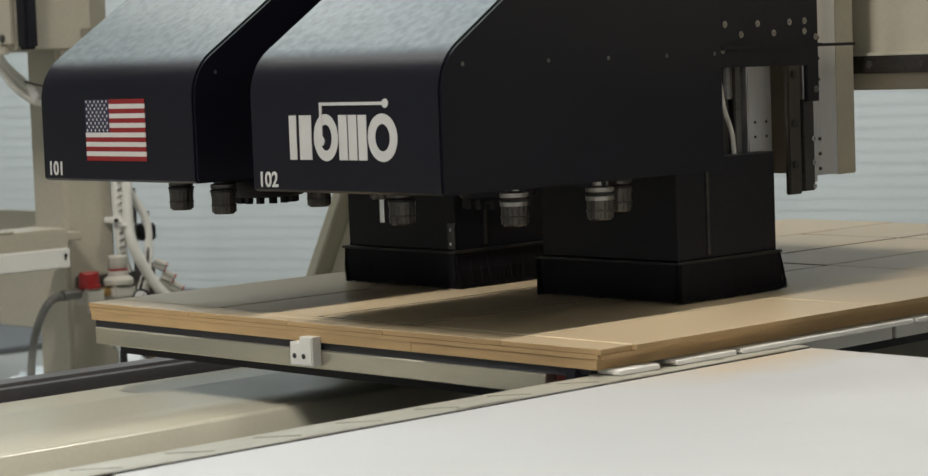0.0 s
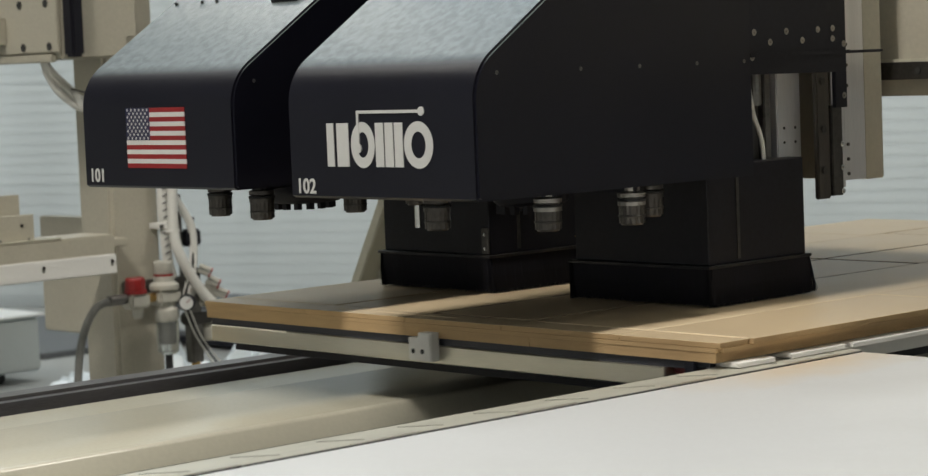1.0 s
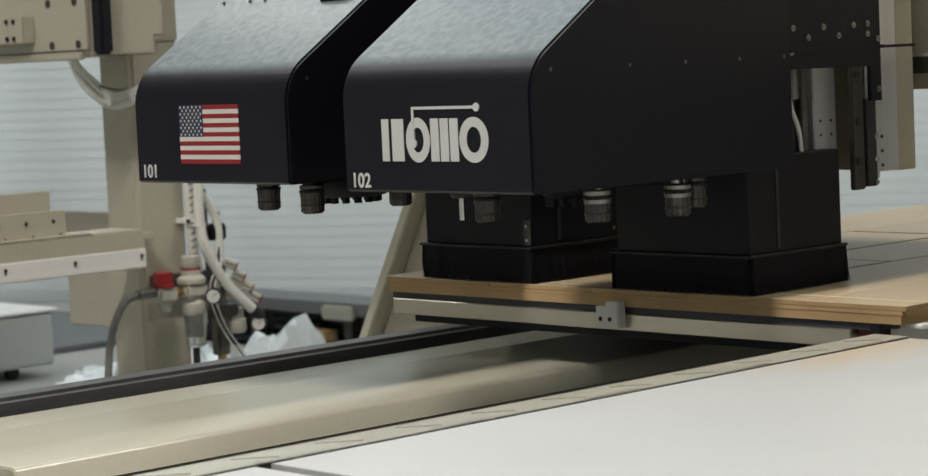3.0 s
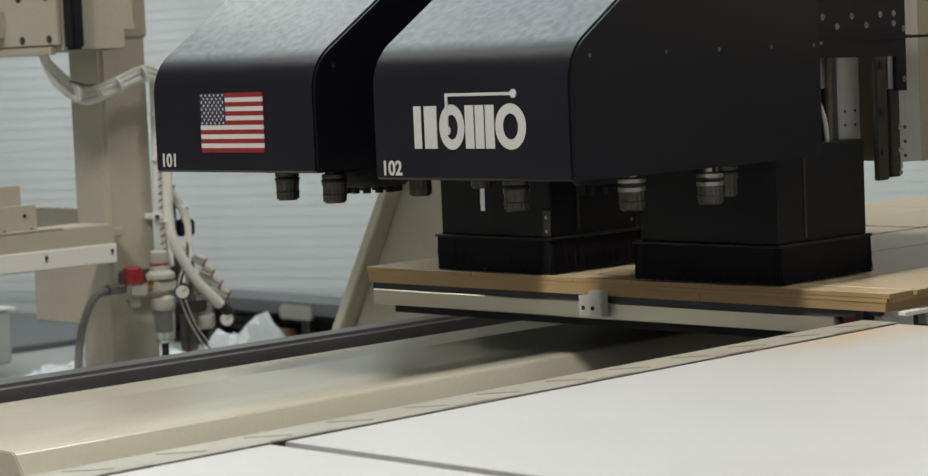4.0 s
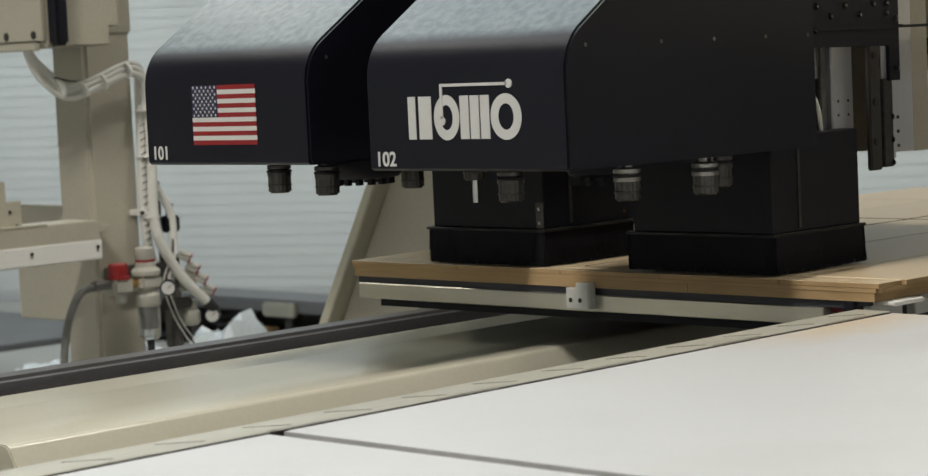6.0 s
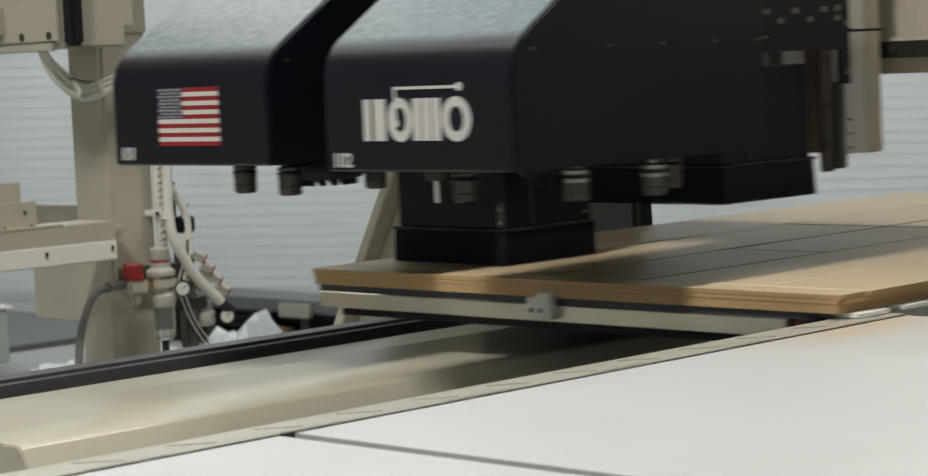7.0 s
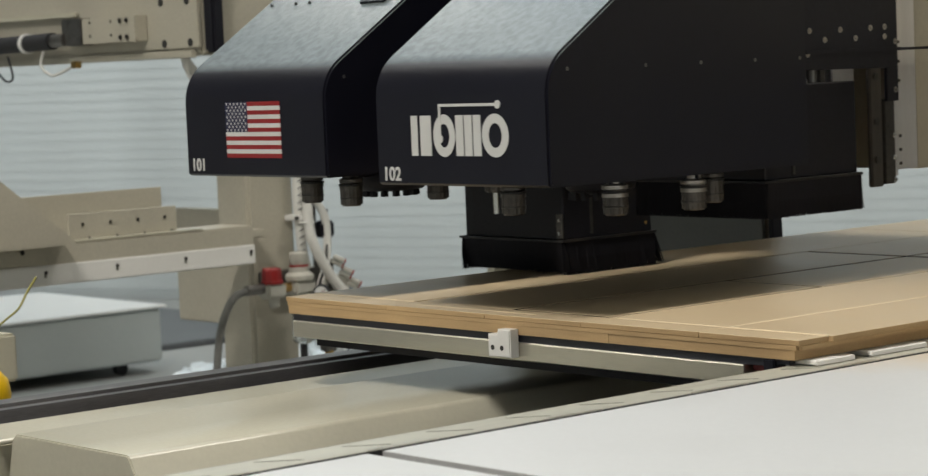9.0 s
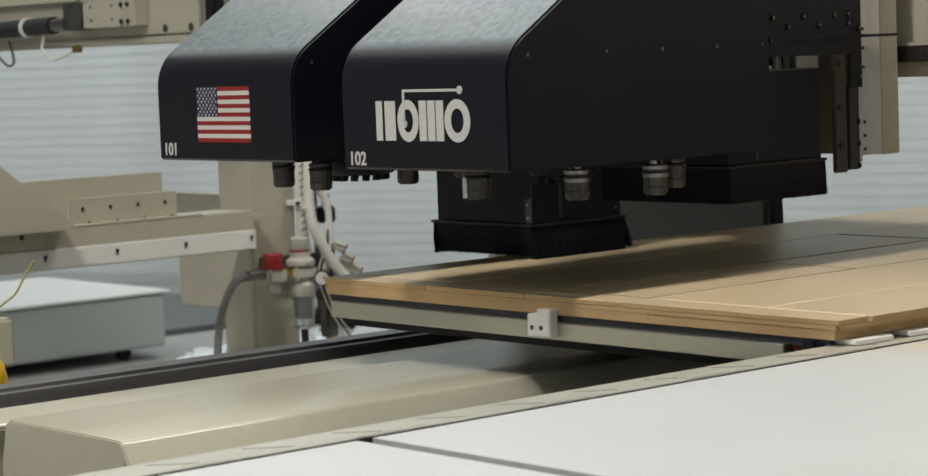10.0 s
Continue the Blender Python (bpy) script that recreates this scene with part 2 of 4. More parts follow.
def box(x0, x1, y0, y1, z0, z1, bevel=0.0, bm=None, seg=2):
    own = bmesh.new()
    bmesh.ops.create_cube(own, size=1.0)
    bmesh.ops.scale(own, vec=(x1 - x0, y1 - y0, z1 - z0), verts=own.verts)
    bmesh.ops.translate(own, vec=((x0 + x1) / 2, (y0 + y1) / 2, (z0 + z1) / 2), verts=own.verts)
    bevelled(own, bevel, seg)
    return join(bm, own)


def join(bm, own):
    if bm is None:
        return own
    me = bpy.data.meshes.new("joined")
    own.to_mesh(me)
    own.free()
    bm.from_mesh(me)
    bpy.data.meshes.remove(me)
    return bm


def rod(a, b, r, seg=20, r2=None, bm=None, bevel=0.0):
    own = bmesh.new()
    a, b = Vector(a), Vector(b)
    d = b - a
    bmesh.ops.create_cone(own, cap_ends=True, segments=seg, radius1=r, radius2=r if r2 is None else r2, depth=d.length)
    if bevel:
        edges = [e for e in own.edges if any(len(f.verts) > 4 for f in e.link_faces)]
        bmesh.ops.bevel(own, geom=edges, offset=bevel, segments=2, affect="EDGES", clamp_overlap=True)
    bmesh.ops.transform(own, matrix=Matrix.Translation((a + b) / 2) @ d.to_track_quat("Z", "Y").to_matrix().to_4x4(), verts=own.verts)
    return join(bm, own)


def lathe(profile, axis, seg=24, bm=None):
    """Turns (radius, height) pairs round a vertical axis at (x, y)."""
    own = bmesh.new()
    rings = []
    for r, z in profile:
        rings.append([own.verts.new((axis[0] + r * math.cos(2 * math.pi * i / seg), axis[1] + r * math.sin(2 * math.pi * i / seg), z)) for i in range(seg)])
    for a, b in zip(rings, rings[1:]):
        for i in range(seg):
            own.faces.new((a[i], a[(i + 1) % seg], b[(i + 1) % seg], b[i]))
    own.faces.new(list(reversed(rings[0])))
    own.faces.new(rings[-1])
    bmesh.ops.recalc_face_normals(own, faces=own.faces[:])
    return join(bm, own)


def hose(points, r, seg=12, steps=8, ribs=0.0, bm=None):
    """A round hose along a smooth line through the points."""
    pts = [Vector(p) for p in points]
    ext = [2 * pts[0] - pts[1]] + pts + [2 * pts[-1] - pts[-2]]
    line = []
    for i in range(1, len(ext) - 2):
        p0, p1, p2, p3 = ext[i - 1:i + 3]
        for k in range(steps):
            t = k / steps
            line.append(0.5 * ((2 * p1) + (p2 - p0) * t + (2 * p0 - 5 * p1 + 4 * p2 - p3) * t * t + (3 * p1 - p0 - 3 * p2 + p3) * t ** 3))
    line.append(pts[-1])
    own = bmesh.new()
    rings = []
    up = Vector((0.31, 0.52, 0.79))
    for i, p in enumerate(line):
        d = (line[min(i + 1, len(line) - 1)] - line[max(i - 1, 0)]).normalized()
        u = (up - d * up.dot(d)).normalized()
        v = d.cross(u)
        up = u
        rad = r * (1 + (ribs if i % 2 else 0))
        rings.append([own.verts.new(p + rad * (math.cos(a) * u + math.sin(a) * v)) for a in (2 * math.pi * j / seg for j in range(seg))])
    for a, b in zip(rings, rings[1:]):
        for j in range(seg):
            own.faces.new((a[j], a[(j + 1) % seg], b[(j + 1) % seg], b[j]))
    own.faces.new(list(reversed(rings[0])))
    own.faces.new(rings[-1])
    bmesh.ops.recalc_face_normals(own, faces=own.faces[:])
    return join(bm, own)


def prism(profile, x0, x1, axis="x", bevel=0.0, seg=2):
    """A closed profile extruded along an axis: (y, z) pairs along x, (x, z) along y, (x, y) along z."""
    own = bmesh.new()

    def at(p, s):
        return {"x": (s, p[0], p[1]), "y": (p[0], s, p[1]), "z": (p[0], p[1], s)}[axis]
    a = [own.verts.new(at(p, x0)) for p in profile]
    b = [own.verts.new(at(p, x1)) for p in profile]
    n = len(profile)
    for i in range(n):
        own.faces.new((a[i], a[(i + 1) % n], b[(i + 1) % n], b[i]))
    caps = [own.faces.new(a), own.faces.new(b)]
    bmesh.ops.recalc_face_normals(own, faces=own.faces[:])
    if bevel:
        edges = [e for f in caps for e in f.edges]
        bmesh.ops.bevel(own, geom=edges, offset=bevel, segments=seg, affect="EDGES", clamp_overlap=True)
    return own


def arc(cy, cz, r, a0, a1, n=8):
    return [(cy + r * math.cos(radians(a0 + (a1 - a0) * i / n)), cz + r * math.sin(radians(a0 + (a1 - a0) * i / n))) for i in range(n + 1)]


def bolt_head(p, normal, r=0.006, h=0.005, bm=None):
    p, n = Vector(p), Vector(normal).normalized()
    bm = rod(p - n * 0.001, p + n * h, r, 12, bm=bm, bevel=min(h, r) * 0.7)
    return bm


def lettering(text, size, at, turn, mat, parent, name, label, thick=0.0):
    cu = bpy.data.curves.new(name, "FONT")
    cu.body, cu.size, cu.extrude, cu.offset = text, size, 0.0004, thick
    tmp = bpy.data.objects.new(name, cu)
    scene.collection.objects.link(tmp)
    dg = bpy.context.evaluated_depsgraph_get()
    me = bpy.data.meshes.new_from_object(tmp.evaluated_get(dg))
    bpy.data.objects.remove(tmp)
    bm = bmesh.new()
    bm.from_mesh(me)
    bmesh.ops.transform(bm, matrix=Matrix.Translation(at) @ turn, verts=bm.verts)
    return part(name, bm, mat, parent, label)


# ---- the hall ----
def hall():
    part("floor", box(-22, 9, -9, 22, -0.2, 0.0), CONCRETE)
    tagged(bpy.data.objects["floor"], "worn pale grey concrete workshop floor", "floor", kind="structure")
    for nm, b in (("wall_west", (-22.2, -22, -9, 22, 0, 7.6)), ("wall_east", (9, 9.2, -9, 22, 0, 7.6)), ("wall_south", (-22, 9, -9.2, -9, 0, 7.6)), ("wall_north", (-22, 9, 22, 22.2, 0, 7.6))):
        tagged(part(nm, box(*b), WALL), "pale painted workshop wall", "wall", kind="structure")
    tagged(part("ceiling", box(-22, 9, -9, 22, 7.6, 7.8), CEIL), "white workshop ceiling", "ceiling", kind="structure")
    # Unseen frame added round the bluish lamp; the ceiling has no opening here.
    rl = thing("roof_window", "unseen white frame added round the bluish fill lamp", "roof window", (*SHEEN_LAMP_AT, 7.55), kind="structure")
    for sx in (-1, 1):
        part("frame", box(SHEEN_LAMP_AT[0] + sx * 3.05 - 0.05, SHEEN_LAMP_AT[0] + sx * 3.05 + 0.05, SHEEN_LAMP_AT[1] - 3.2, SHEEN_LAMP_AT[1] + 3.2, 7.50, 7.6), WHITE_PL, rl)
        part("frame", box(SHEEN_LAMP_AT[0] - 3.1, SHEEN_LAMP_AT[0] + 3.1, SHEEN_LAMP_AT[1] + sx * 3.15 - 0.05, SHEEN_LAMP_AT[1] + sx * 3.15 + 0.05, 7.50, 7.6), WHITE_PL, rl)
    first = None
    for lx, ly, watts in LAMPS:
        at = Vector((lx, ly, 7.34))
        if first is None:
            first = thing("ceiling_tube_lamp", "long white ceiling lamp with lit tubes", "lamp", at, "ceiling lamps")
            part("housing", box(lx - 0.5, lx + 0.5, ly - 1.3, ly + 1.3, 7.40, 7.6, 0.01), WHITE_PL, first)
            for s in (-0.15, 0.15):
                part("tube", rod((lx + s, ly - 1.2, 7.37), (lx + s, ly + 1.2, 7.37), 0.02), GLOW, first)
        else:
            copy_thing(first, Matrix.Translation(at))


hall()


def slatted_door():
    """Wide pale roller door of horizontal slats, set across the back of the hall."""
    mid, width = Vector((-6.7, 6.38, 0)), 13.0
    t = thing("roller_door", "pale blue-white roller door of horizontal slats", "door", mid, kind="structure")
    turn = Matrix.Rotation(radians(26), 4, "Z")
    z, pitch = 0.06, 0.060
    me = None
    for k in range(46):
        if me is None:
            bm = prism([(0.0, 0.0), (-0.0010, 0.010), (-0.0016, 0.024), (-0.0016, 0.036), (-0.0010, 0.050), (0.0, 0.0595), (0.012, 0.0595), (0.012, 0.0)], -width / 2, width / 2)
            ob = part("slat", bm, DOOR_SLAT)
            me = ob.data
        else:
            ob = new("slat", me)
        ob.parent = t
        ob.matrix_local = Matrix.Translation((0, 0, z + k * pitch)) @ turn
    top = part("lintel", box(-width / 2, width / 2, -0.05, 0.2, z + 46 * pitch, 7.6), WALL)
    top.parent, top.matrix_local = t, turn
    bar = part("bottom_bar", box(-width / 2, width / 2, -0.03, 0.03, 0.0, z), DOOR_SLAT)
    bar.parent, bar.matrix_local = t, turn


slatted_door()


# ---- the fixed table in front ----
def white_table():
    t = thing("white_table", "white laminate machine table with scuffs and a brown stain", "table", (1.45, -0.6, 0))
    part("front_panel", box(0.5300, 2.35, -1.70, -0.7570, 0.883, 0.9045, 0.0012, seg=1), LAMINATE, t)
    part("back_panel", box(0.5300, 2.35, -0.7330, 0.507, 0.883, 0.9045, 0.0012, seg=1), LAMINATE, t)
    part("seam_strip", box(0.531, 2.34, -0.7570, -0.7350, 0.878, 0.896), SEAM, t, "dark grey gap strip")
    part("edge_trim", box(0.531, 2.34, -0.7350, -0.7331, 0.886, 0.9043), SEAM, t, "grey edge band in the joint")
    part("deck", box(0.468, 2.34, -1.69, 0.507, 0.80, 0.882), BEIGE_DULL, t)
    strip = part("edge_rail", box(0.460, 0.5246, -1.70, 0.512, 0.884, 0.9065, 0.001, seg=1), ALU_BEIGE, t, "flat painted metal edge rail with slots")
    for k in range(17):
        y = -1.66 + k * 0.1297
        s = prism([(0.4760, y), (0.4772, y - 0.0012), (0.5120, y + 0.0450), (0.5112, y + 0.0462)], 0.9055, 0.9072, "z")
        part("slot", s, TICK, strip)
    for k in range(8):
        y = -1.58 + k * 0.275
        part("shim", box(0.5230, 0.5278, y, y + 0.11, 0.898, 0.9070), ALU, strip)
    part("gap_strip", box(0.5248, 0.5298, -1.69, 0.505, 0.8825, 0.9057), SLOT, t, "dark gap beside the rail")
    part("side_skirt", box(0.50, 0.52, -1.68, 0.50, 0.15, 0.80), BEIGE_DULL, t)
    for lx in (0.66, 2.15):
        for ly in (-1.5, 0.35):
            part("leg", box(lx - 0.06, lx + 0.06, ly - 0.06, ly + 0.06, 0.0, 0.80, 0.006), BEIGE_DULL, t)


ALU_BEIGE = material("beige_aluminium_rail", (0.50, 0.49, 0.42), 0.40, metal=0.25, var=0.10, stretch=(5, 0.4, 5), dirt=(0.36, 0.34, 0.28), dirt_amount=0.5, dirt_scale=12)
TICK = material("worn_slot", (0.24, 0.235, 0.20), 0.6)
SEAM = material("grey_seam_filler", (0.34, 0.34, 0.335), 0.7)
SLOT = material("dark_slot", (0.03, 0.03, 0.028), 0.8)
white_table()


# ---- the machine's bed with cover, track and channel ----
def machine_bed():
    t = thing("machine_bed", "beige machine bed with a raised cover and black track", "machine bed", (-0.4, 0.9, 0))
    part("pan", box(-0.96, 0.44, -1.6, 3.2, 0.60, 0.66), BLACK_FLAT, t, "black sheet metal pan")
    part("side_frame", box(-0.98, -0.90, -1.6, 3.2, 0.0, 0.60, 0.004), BEIGE_DULL, t)
    part("side_frame", box(0.36, 0.44, -1.6, 3.2, 0.0, 0.60, 0.004), BEIGE_DULL, t)
    part("cover", prism([(-0.605, 0.66), (-0.598, 0.735), (-0.582, 0.792), (-0.570, 0.800), (-0.249, 0.800), (-0.242, 0.7985), (-0.2380, 0.7940), (-0.2205, 0.7660), (-0.2228, 0.7642), (-0.234, 0.765), (-0.240, 0.66)], -0.605, 3.0, "y", 0.003), BEIGE, t, "glossy beige sheet metal cover", smooth=True)
    part("flange", box(-0.800, -0.606, -1.58, 3.0, 0.66, 0.782, 0.003), BEIGE, t, "beige flange")
    caulk = [(-0.6015 + 0.002 * math.sin(k * 1.7), -0.62 + k * 0.06, 0.7855 + 0.001 * math.sin(k * 2.3)) for k in range(50)]
    part("caulk", hose(caulk, 0.0045, 8, 3), BEIGE, t, "uneven bead of clear sealant")
    part("track", prism([(-0.925, 0.66), (-0.925, 0.803), (-0.872, 0.803), (-0.869, 0.797), (-0.845, 0.797), (-0.842, 0.790), (-0.838, 0.770), (-0.808, 0.769), (-0.802, 0.764), (-0.802, 0.66)], -1.58, 3.0, "y", 0.002), TRACK, t, "black track rail with a groove", smooth=True)


TRACK = material("black_track_steel", (0.085, 0.082, 0.086), 0.36, metal=0.3, var=0.3, stretch=(6, 0.4, 6), dirt=(0.10, 0.095, 0.085), dirt_amount=0.6, dirt_scale=10)
machine_bed()


# ---- the moving table with its boards ----
def moving_table():
    t = thing("moving_table", "black machine table with an aluminium front bar", "machine table", (-0.125, 0.535, 0.66))
    part("front_bar", box(-0.7225, 0.378, 0.536, 0.572, 0.8735, 0.9030, 0.0015, seg=1), ALU, t, "brushed aluminium front bar")
    part("gasket", box(-0.7265, 0.4400, 0.541, 2.49, 0.9033, 0.9155), PHENOLIC, t, "black phenolic layer")
    part("gasket", box(0.4402, 0.462, 0.541, 0.5545, 0.9078, 0.9155), PHENOLIC, t, "black phenolic layer")
    part("deck", box(-0.70, 0.40, 0.572, 2.49, 0.855, 0.9030), BLACK_FLAT, t)
    part("bearing_block", box(-0.90, -0.72, 1.35, 1.55, 0.804, 0.9030, 0.004), BLACK_FLAT, t)
    part("bearing_block", box(-0.90, -0.72, 2.2, 2.4, 0.804, 0.9030, 0.004), BLACK_FLAT, t)
    part("support_rib", box(-0.62, -0.20, 1.30, 2.45, 0.8015, 0.856), BLACK_FLAT, t)
    part("red_stop", box(0.381, 0.418, 0.552, 0.60, 0.893, 0.9032, 0.002), RED_DARK, t, "small dark red stop")
    part("corner_clip", box(0.418, 0.4395, 0.534, 0.5405, 0.893, 0.9150, 0.002), BLACK_FLAT, t)
    blk = part("clamp_block", prism([(-0.161, 0.8795), (-0.161, 0.9165), (-0.139, 0.9165), (-0.137, 0.9255), (-0.107, 0.9255), (-0.107, 0.8795)], 0.515, 0.5355, "y", 0.002), WHITE_PL, t, "white plastic clamp block")
    for x in (-0.149, -0.127):
        part("hole", rod((x, 0.5155, 0.895), (x, 0.5143, 0.895), 0.0042, 14), SLOT, blk)
    y = 0.556
    for k, (w, g) in enumerate(((0.085, 0.035), (0.13, 0.012), (0.42, 0.008), (0.42, 0.008), (0.42, 0.008), (0.36, 0.0))):
        part("edge_pad", prism([(0.441, 0.880), (0.441, 0.9153), (0.494, 0.9153), (0.500, 0.9135), (0.501, 0.9078), (0.4585, 0.9078), (0.4585, 0.880)], y, y + w, "y", 0.0015), WHITE_PL, t, "white plastic edge pad")
        y += w + g
    return t


# Near-black: the shade down in the kerfs put in as colour, plus burnt sides.
KERF = material("kerf_shade_and_burnt_side", (0.035, 0.03, 0.022), 0.85, var=0.2)


def boards():
    lower = thing("spoilboard", "tan fibreboard backing sheet on the machine table", "board", (-0.125, 0.535, 0.9155))
    part("sheet", box(-0.731, 0.0998, 0.5350, 2.49, 0.9157, 0.9303), MDF_EDGE, lower)
    part("sheet", box(0.1000, 0.478, 0.5356, 2.49, 0.9157, 0.9302), MDF_EDGE, lower)
    top = thing("cut_board", "tan fibreboard sheet cut into panels by narrow kerfs", "board", (-0.125, 0.535, 0.9305))
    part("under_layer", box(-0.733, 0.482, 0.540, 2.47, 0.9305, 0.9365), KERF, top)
    k = 0.011
    part("edge_band", box(-0.7335, 0.4815, 0.5346, 0.5400, 0.9305, 0.9371), MDF_EDGE, top)
    part("edge_band", box(0.4820, 0.4885, 0.5400, 2.47, 0.9305, 0.9371), MDF_EDGE, top)
    part("edge_band", box(-0.7345, -0.7332, 0.5400, 2.47, 0.9305, 0.9371), MDF_EDGE, top)
    xs = [-0.737, -0.447, -0.190, 0.038, 0.292, 0.488]
    ys = {0: [0.534, 0.598, 1.36, 2.10, 2.48], 1: [0.534, 0.598, 1.62, 2.15, 2.48], 2: [0.534, 0.598, 1.11, 1.62, 2.15, 2.48],
          3: [0.534, 0.598, 1.62, 2.48], 4: [0.534, 0.598, 1.147, 1.75, 2.48]}
    for i in range(5):
        cuts = ys[i]
        for j in range(len(cuts) - 1):
            x1 = xs[i + 1] + (0.008 if i == 4 and j else 0)
            deep = 0.0008 if j == 0 or i in (0, 3, 4) else k
            pb = box(xs[i] + (deep if i else 0) / 2, x1 - deep / 2, cuts[j] + deep / 2, cuts[j + 1] - deep / 2, 0.9373, 0.9455 + 0.0004 * ((i + j) % 2), 0.0007, seg=1)
            pb.normal_update()
            for f in pb.faces:
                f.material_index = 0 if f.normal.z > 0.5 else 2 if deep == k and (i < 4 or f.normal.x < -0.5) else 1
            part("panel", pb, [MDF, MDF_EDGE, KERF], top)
    for b in ((0.06, 0.488, 0.5945, 0.6015), (0.2885, 0.2955, 0.6015, 1.1435), (0.2885, 0.495, 1.1435, 1.1505), (-0.733, -0.447, 0.596, 0.600), (-0.40, -0.10, 0.565, 0.568)):
        part("score_line", box(*b, 0.9440, 0.9463), MDF_LIGHT, top, "pale freshly scored line")
    return lower, top


TABLE = moving_table()
LOWER, UPPER = boards()


# ---- the two router heads ----
FRONT = Matrix.Rotation(radians(90), 4, "X")


def flag(parent, x0, z0, w, h):
    stripe = h / 13
    for i in range(13):
        xs = x0 + (w * 0.41 if i >= 6 else 0)
        part("flag_stripe", box(xs, x0 + w, -0.0012, 0.0005, z0 + i * stripe, z0 + (i + 1) * stripe - 0.00005), DECAL_R if i % 2 == 0 else DECAL_W, parent)
    canton = part("flag_canton", box(x0, x0 + w * 0.41, -0.0013, 0.0005, z0 + 6 * stripe, z0 + h), DECAL_B, parent, "navy flag field with white stars")
    stars = bmesh.new()
    cw, ch = w * 0.41, h - 6 * stripe
    for r in range(9):
        n = 6 if r % 2 == 0 else 5
        for c in range(n):
            sx = x0 + cw * ((c + (0.5 if r % 2 == 0 else 1.0)) / 6)
            sz = z0 + 6 * stripe + ch * (r + 0.6) / 9.2
            pts = []
            for a in range(10):
                rad = 0.0034 if a % 2 == 0 else 0.0015
                pts.append(stars.verts.new((sx + rad * math.sin(a * math.pi / 5), -0.0016, sz + rad * math.cos(a * math.pi / 5))))
            stars.faces.new(pts)
    tagged(part("flag_stars", stars, DECAL_W, parent), kind="stuff")


def ring(cx, cz, ax, az, bx, bz, seg=40):
    bm = bmesh.new()
    o = [bm.verts.new((cx + ax * math.cos(2 * math.pi * i / seg), -0.0012, cz + az * math.sin(2 * math.pi * i / seg))) for i in range(seg)]
    n = [bm.verts.new((cx + bx * math.cos(2 * math.pi * i / seg), -0.0012, cz + bz * math.sin(2 * math.pi * i / seg))) for i in range(seg)]
    for i in range(seg):
        bm.faces.new((o[i], o[(i + 1) % seg], n[(i + 1) % seg], n[i]))
    return bm


def emblem(parent):
    """The maker's mark as plain white shapes: bars, two rings and an angled line with end dots."""
    z0, z1 = 1.2065, 1.2720
    part("mark_bar", box(0.000, 0.0165, -0.0012, 0.0005, z0, z1), DECAL_W, parent)
    part("mark_bar", box(0.0235, 0.0510, -0.0012, 0.0005, z0, z1), DECAL_W, parent)
    part("mark_ring", ring(0.084, (z0 + z1) / 2, 0.0275, 0.0345, 0.0130, 0.0190), DECAL_W, parent)
    for x in (0.113, 0.1345, 0.156):
        part("mark_bar", box(x, x + 0.0185, -0.0012, 0.0005, z0, z1), DECAL_W, parent)
    part("mark_ring", ring(0.209, (z0 + z1) / 2, 0.0320, 0.0345, 0.0155, 0.0195), DECAL_W, parent)
    part("mark_line", box(0.0715, 0.0765, -0.0018, 0.0005, 1.238, 1.2905), DECAL_W, parent)
    part("mark_line", box(0.0765, 0.2130, -0.0018, 0.0005, 1.2860, 1.2905), DECAL_W, parent)
    part("mark_dot", rod((0.0740, 0.0005, 1.234), (0.0740, -0.0018, 1.234), 0.0068, 24), DECAL_W, parent)
    part("mark_dot", rod((0.2165, 0.0005, 1.2882), (0.2165, -0.0018, 1.2882), 0.0066, 24), DECAL_W, parent)


def holder(t, x, y, z, bit=0.0, bright=False):
    """A tool holder hanging in the changer: flanged cone above, knurled nut below."""
    top = part("tool_holder", lathe([(0.014, z + 0.030), (0.0215, z + 0.030), (0.0215, z + 0.036), (0.018, z + 0.038), (0.018, z + 0.041), (0.0215, z + 0.043),
                                    (0.0215, z + 0.049), (0.013, z + 0.052), (0.013, z + 0.075)], (x, y)), TOOL_BRIGHT if bright else TOOL, t, "bright steel tool holder" if bright else "", smooth=True)
    nut = bmesh.new()
    seg = 36
    for r0, r1, za, zb in ((0.0195, 0.0195, z + 0.003, z + 0.030),):
        lo, hi = [], []
        for i in range(seg):
            r = r0 + (0.0008 if i % 2 else 0)
            a = 2 * math.pi * i / seg
            lo.append(nut.verts.new((x + r * math.cos(a), y + r * math.sin(a), za)))
            hi.append(nut.verts.new((x + r * math.cos(a), y + r * math.sin(a), zb)))
        for i in range(seg):
            nut.faces.new((lo[i], lo[(i + 1) % seg], hi[(i + 1) % seg], hi[i]))
        nut.faces.new(list(reversed(lo)))
        nut.faces.new(hi)
    join(nut, lathe([(0.0165, z), (0.0180, z + 0.0035)], (x, y)))
    part("collet_nut", nut, TOOL, top)
    part("snap_ring", lathe([(0.0222, z + 0.0365), (0.0226, z + 0.0385), (0.0222, z + 0.0405)], (x, y)), RUBBER, top)
    part("nut_band", lathe([(0.0206, z + 0.012), (0.0212, z + 0.0130), (0.0212, z + 0.0150), (0.0206, z + 0.016)], (x, y)), STEEL_DARK, top)
    if bit:
        part("cutter", rod((x, y, z - bit), (x, y, z + 0.004), 0.0055, 14), CHROME, top, "long steel cutter")


t_skirts = []


